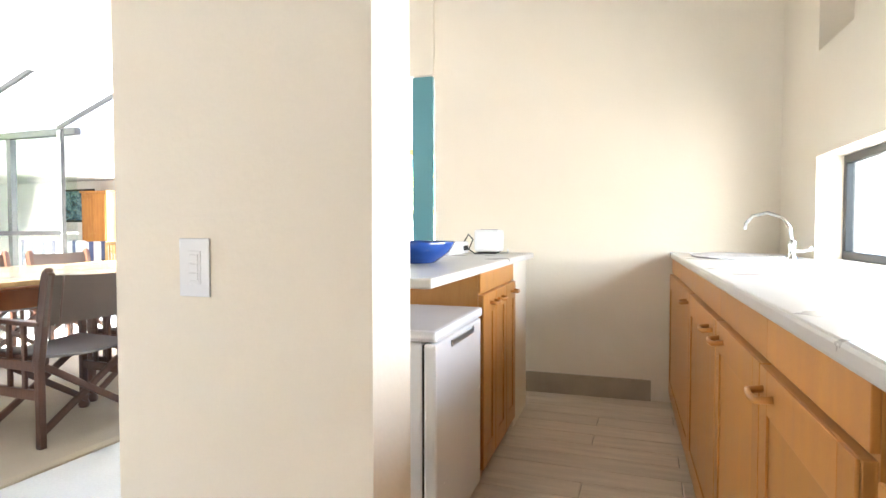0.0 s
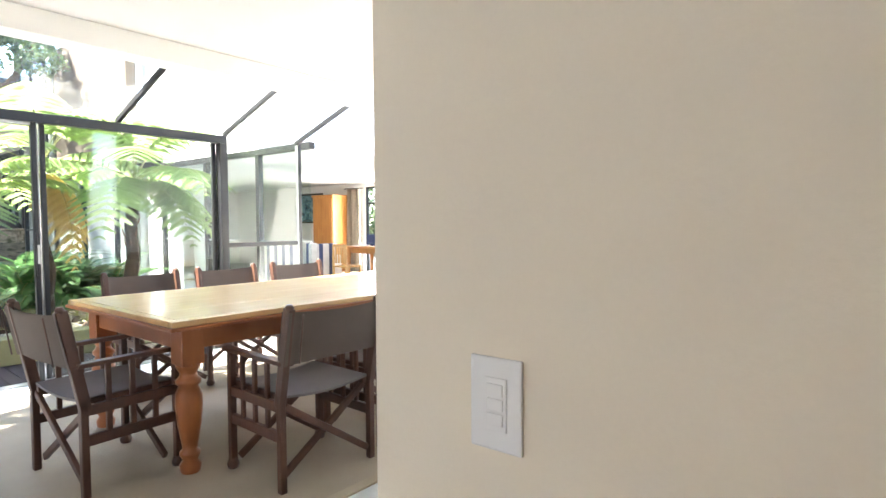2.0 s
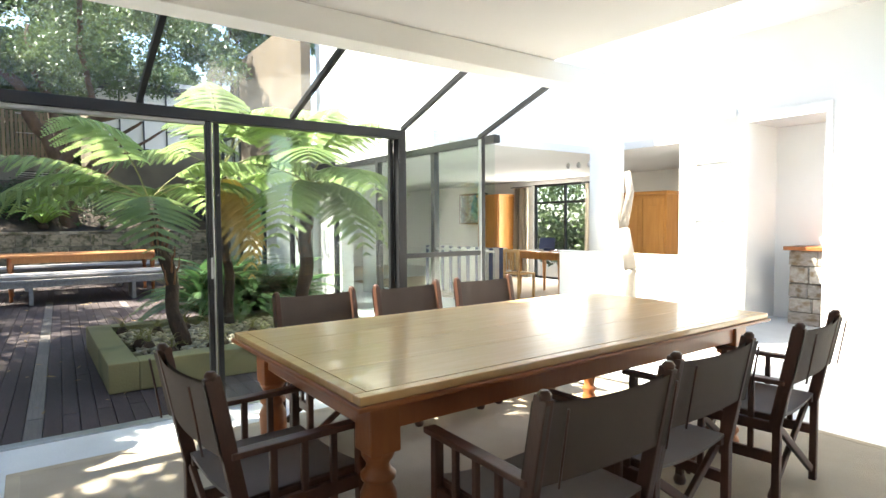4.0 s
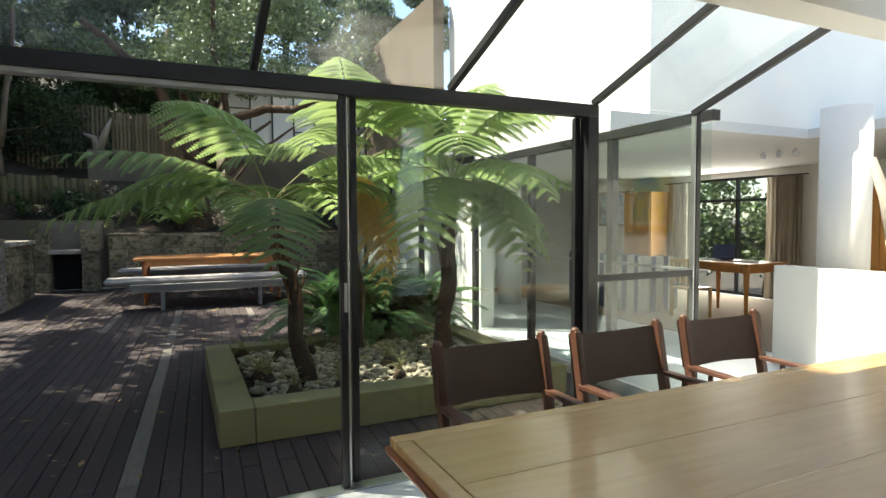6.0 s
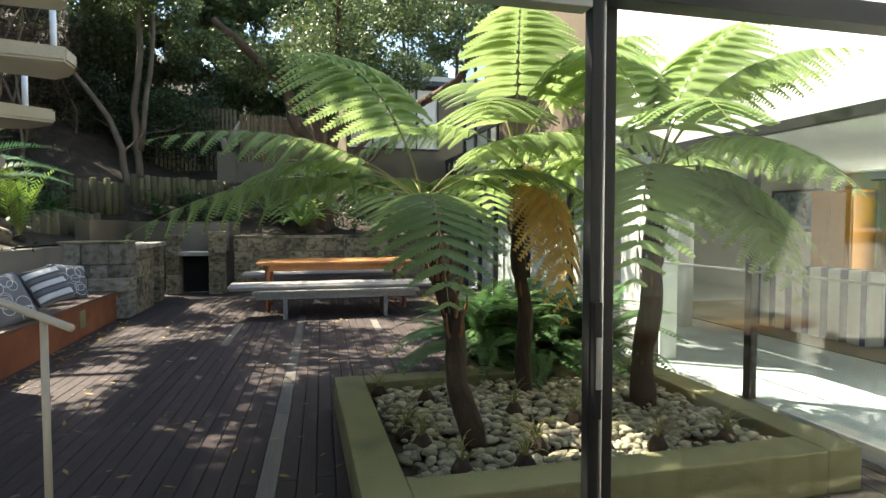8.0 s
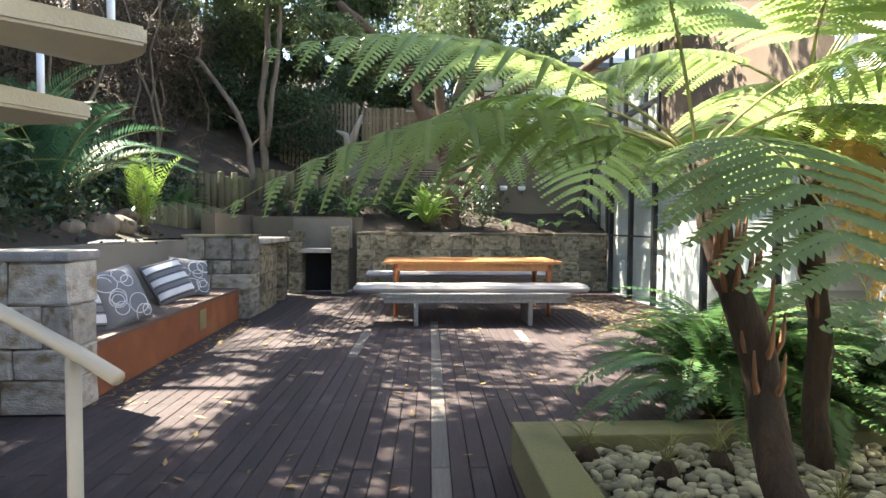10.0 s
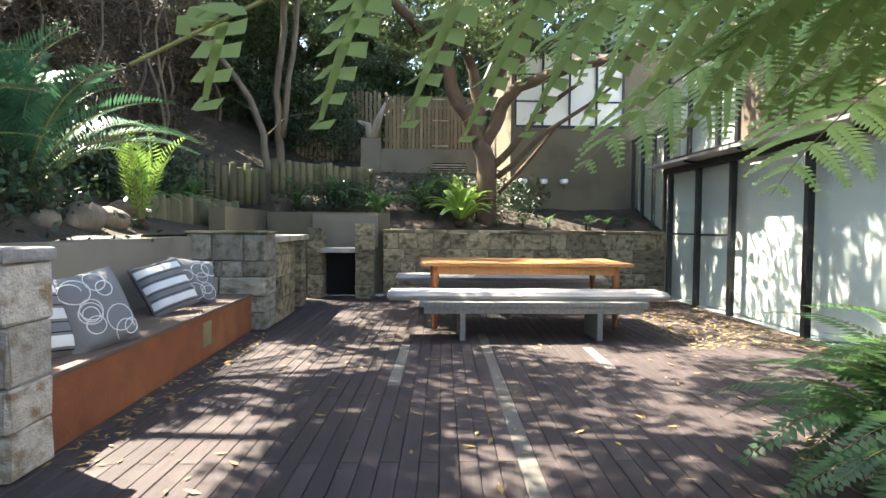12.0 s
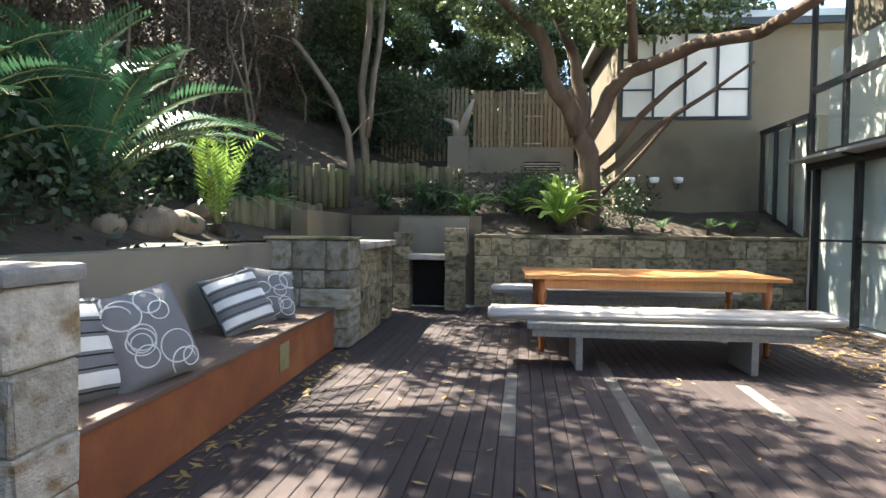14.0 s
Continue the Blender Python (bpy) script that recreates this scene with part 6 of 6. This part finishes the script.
cabinet_run("honey oak base unit under the sink worktop", 0.185, 0.615, -1.0, 4.04, -1, [(2.83, 4.03), (2.02, 2.83), (1.39, 2.02), (0.84, 1.39), (0.1, 0.78), (-1.0, 0.1)], [2.9, 2.14, 1.91, 1.31, 0.7, 0.0], 1.0)
cabinet_run("honey oak base unit beside the refrigerator", -0.745, 0.52, 2.4, 3.3, 1, [(2.46, 2.72), (2.72, 2.98), (2.98, 3.24)], [2.64, 2.8, 3.14], 1.0)
worktop_r = solid("worktop", boxes((0.155, 0.8, -1.02, 4.05, 0.966, 1.0), bevel=0.008), WORKTOP, "speckled grey laminate worktop along the sink wall", "worktop")
worktop_l = solid("worktop", boxes((-1.3, -0.69, 1.66, 3.72, 0.966, 1.0), bevel=0.008), WORKTOP, "speckled grey laminate worktop over the refrigerator", "worktop")
wall("counter_end", "cream plastered end panel of the worktop", CREAM, (-1.3, -0.735, 3.25, 3.70, 0, 0.965))
solid("baseboard_kitchen", boxes((-1.46, 0.05, 4.025, 4.05, 0, 0.14), bevel=0.004), SKIRT, "taupe painted kitchen skirting", "skirting", kind="structure")
fr = thing("refrigerator", "small white undercounter refrigerator", "refrigerator")
slab("body", fr, -1.25, -0.765, 1.78, 2.40, 0.02, 0.775, ENAMEL, "", 0.01)
slab("lid", fr, -1.26, -0.71, 1.77, 2.41, 0.775, 0.815, ENAMEL, "rounded white top", 0.014)
d = slab("door", fr, -0.76, -0.715, 1.78, 2.40, 0.05, 0.77, ENAMEL, "", 0.012)
slab("gasket", d, -0.766, -0.759, 1.785, 2.395, 0.055, 0.765, NEAR_BLACK, "thin grey door seal", 0.0)
slab("grip", d, -0.717, -0.707, 1.95, 2.25, 0.73, 0.755, SILVER, "recessed grip", 0.003)
for y in (1.83, 2.35):
    for x in (-1.2, -0.8):
        slab("foot", fr, x - 0.02, x + 0.02, y - 0.02, y + 0.02, 0, 0.02, NEAR_BLACK, "", 0.0)
bm = bmesh.new()
lathe(bm, [(0.08, 1.0), (0.09, 1.006), (0.15, 1.05), (0.175, 1.095), (0.172, 1.098), (0.145, 1.055), (0.085, 1.015), (0.01, 1.012)], -1.02, 2.42, 28)
solid("bowl", bm, BLUE_GLAZE, "cobalt blue glazed bowl on the worktop", "bowl", smooth=True)
ts = thing("toaster", "small white toaster on the worktop", "toaster")
slab("body", ts, -1.02, -0.86, 3.44, 3.6, 1.012, 1.15, ENAMEL, "", 0.018)
slab("slot", ts, -0.99, -0.89, 3.5, 3.515, 1.148, 1.152, NEAR_BLACK, "dark bread slot", 0.0)
slab("slot", ts, -0.99, -0.89, 3.535, 3.55, 1.148, 1.152, NEAR_BLACK, "dark bread slot", 0.0)
for y in (3.46, 3.58):
    slab("foot", ts, -1.0, -0.88, y - 0.008, y + 0.008, 1.0, 1.012, NEAR_BLACK, "", 0.0)
bm = bmesh.new()
tube(bm, [(-0.86, 3.46, 1.008), (-0.80, 3.42, 1.01), (-0.79, 3.36, 1.03)], 0.005, 6)
part("rack_wire", bm, ENAMEL, ts, "white wire rack")
rd = thing("radio", "flat white radio lying on the worktop", "radio")
slab("case", rd, -1.27, -1.08, 3.15, 3.55, 1.0, 1.075, ENAMEL, "", 0.012)
slab("display", rd, -1.082, -1.077, 3.42, 3.52, 1.02, 1.05, NEAR_BLACK, "small dark display", 0.0)
bm = bmesh.new()
tube(bm, [(-1.1, 3.5, 1.07), (-1.06, 3.46, 1.12), (-1.02, 3.42, 1.09), (-1.03, 3.36, 1.03), (-0.98, 3.32, 1.006), (-0.94, 3.4, 1.006)], 0.004, 6)
part("cable", bm, NEAR_BLACK, rd, "loose dark cable", True)
bm = bmesh.new()
lathe(bm, [(0.24, 1.0), (0.25, 1.008), (0.235, 1.012), (0.21, 1.004), (0.02, 1.002)], 0, 0, 36)
for v in bm.verts:
    v.co = Vector((v.co.x * 0.9 + 0.45, v.co.y * 1.5 + 3.45, v.co.z))
solid("sink", bm, ENAMEL, "oval white enamel sink set into the worktop", "sink", smooth=True)
tap = thing("tap", "chrome swan-neck kitchen tap", "tap")
bm = bmesh.new()
lathe(bm, [(0.026, 1.0), (0.026, 1.008), (0.016, 1.02), (0.016, 1.06), (0.02, 1.065), (0.02, 1.09), (0.01, 1.1)], 0.66, 3.2, 14)
part("body", bm, CHROME, tap, "", True)
bm = bmesh.new()
tube(bm, [(0.66, 3.2, 1.09), (0.65, 3.205, 1.16), (0.62, 3.22, 1.21), (0.56, 3.25, 1.235), (0.50, 3.28, 1.22), (0.47, 3.295, 1.18), (0.468, 3.297, 1.15)], 0.009, 10)
part("spout", bm, CHROME, tap, "", True)
bm = bmesh.new()
tube(bm, [(0.66, 3.2, 1.04), (0.70, 3.17, 1.045), (0.735, 3.15, 1.06)], (0.008, 0.009, 0.014), 8)
part("lever", bm, CHROME, tap, "", True)
kw = structure("window_kitchen", "black framed kitchen window over the worktop", "window")
for spec in ((0.92, 0.96, 1.2, 3.36, 1.0, 1.04), (0.92, 0.96, 1.2, 3.36, 1.48, 1.52), (0.92, 0.96, 3.32, 3.36, 1.04, 1.48), (0.92, 0.96, 1.2, 1.24, 1.04, 1.48), (0.92, 0.96, 2.1, 2.14, 1.04, 1.48)):
    member("frame_bar", *spec, parent=kw)
pane("pane", kw, 0.936, 0.942, 1.24, 3.32, 1.04, 1.48)
solid("teal_door", boxes((-1.66, -1.5, 4.06, 4.10, 0.0, 2.29), bevel=0.004), TEAL, "teal painted door leaf beside the kitchen wall", "door", kind="structure")
for ob in [o for o in scene.objects if o not in earlier and o.parent is None]:
    ob.matrix_world = ASKEW @ ob.matrix_world
sw = thing("light_switch", "white plastic light switch on the wall end", "switch")
SWX, SWZ = -0.670, 0.986
slab("plate", sw, SWX - 0.045, SWX + 0.045, 0.879, 0.885, SWZ - 0.07, SWZ + 0.07, ENAMEL, "", 0.003)
slab("inset", sw, SWX - 0.02, SWX + 0.02, 0.8775, 0.88, SWZ - 0.04, SWZ + 0.04, ENAMEL, "", 0.0012)
for k in range(3):
    z = SWZ - 0.022 + 0.022 * k
    slab("rocker", sw, SWX - 0.014, SWX + 0.014, 0.8755, 0.878, z - 0.009, z + 0.009, ENAMEL, "", 0.0015)

# ---- boards of the floors ----
plank_mesh = {}


def board(owner, name, x0, x1, y0, y1, z1, thick, mat):
    key = (round(x1 - x0, 3), round(y1 - y0, 3), mat.name)
    if key not in plank_mesh:
        bm = bmesh.new()
        box(bm, -key[0] / 2, key[0] / 2, -key[1] / 2, key[1] / 2, -thick, 0)
        bmesh.ops.bevel(bm, geom=[e for e in bm.edges if e.verts[0].co.z == 0 and e.verts[1].co.z == 0], offset=0.004, segments=1, affect="EDGES")
        plank_mesh[key] = mesh_of(bm, mat)
    ob = new(name, plank_mesh[key])
    ob.parent = owner
    ob.location = ((x0 + x1) / 2, (y0 + y1) / 2, z1)


# its boards run a little askew to the house
SKEW = 0.038
deck = structure("deck", "dark weathered timber deck scattered with fallen leaves", "deck")
deck.matrix_world = pose(-12.0, 0.86, 0) @ pose(0, 0, 0, 0, 0, -math.degrees(math.atan(SKEW))) @ pose(12.0, -0.86, 0)
part("joists", boxes((-16.7, -10.0, -1.9, 4.5, -0.25, -0.06), (-10.0, -5.8, -1.9, 4.4, -0.25, -0.06)), NEAR_BLACK, deck)
r = random.Random(12)
row, y = 0, -2.145
while y < 4.7:
    start, end = (e - SKEW * (y - 0.86) for e in (-16.88, -5.62 if y < 4.3 else -10.0))
    cuts = [start] + ([start + 1.2] if row % 2 == 0 else [])
    patched = abs(y + 0.03) < 0.05 or abs(y - 1.86) < 0.05
    if patched:
        cuts = [start, -14.9, -12.6, -11.1 if y < 1 else -11.7, -8.9, -6.7]
    while cuts[-1] < end - 0.3:
        cuts.append(min(cuts[-1] + 2.4, end))
    for a, b in zip(cuts, cuts[1:]):
        pale = abs(y - 0.80) < 0.05 and b > -13.0 or patched and a == -12.6
        board(deck, "board", a + 0.0025, b - 0.0025, y + 0.002, y + 0.1035, -0.004 + r.uniform(-0.002, 0.002), 0.03, DECK_PALE if pale else DECK)
    y += 0.105
    row += 1
y = -3.0
row = 0
while y < 4.0:
    off = (0.0, 0.4)[row % 2]
    cuts = [-0.9, 0.1 + off, 1.3] if row % 3 else [-0.9, 1.3]
    for a, b in zip(cuts, cuts[1:]):
        board(kitchen_floor, "plank", a + 0.001, b - 0.001, y + 0.001, y + 0.149, 0.0, 0.006, VINYL)
    y += 0.15
    row += 1


# ---- fallen leaves ----
def litter(name, label, areas, seed):
    g = random.Random(seed)
    bm = bmesh.new()
    for x0, x1, y0, y1, z, n in areas:
        for i in range(n):
            x, y, a, s = g.uniform(x0, x1), g.uniform(y0, y1), g.uniform(0, 6.3), g.uniform(0.022, 0.05)
            m = Matrix.LocRotScale((x, y, z + g.uniform(0.002, 0.008)), Euler((g.uniform(-0.25, 0.25), g.uniform(-0.25, 0.25), a)), (s, s * 0.42, s))
            vs = [bm.verts.new(m @ Vector(p)) for p in ((-1, 0, 0), (-0.2, -0.8, 0.06), (1, 0, 0.12), (-0.2, 0.8, 0.06))]
            bm.faces.new(vs)
    return solid(name, bm, LITTER, label, "leaves", kind="stuff")


litter("fallen_leaves", "small dry yellow and brown leaves scattered on the deck", ((-16.5, -5.8, -1.7, 4.4, 0.0, 420), (-16.2, -12.4, 3.0, 4.5, 0.0, 1100), (-13.3, -9.6, -1.76, -1.5, 0.0, 160), (-13.3, -10.1, -2.45, -1.85, 0.436, 60)), 3)
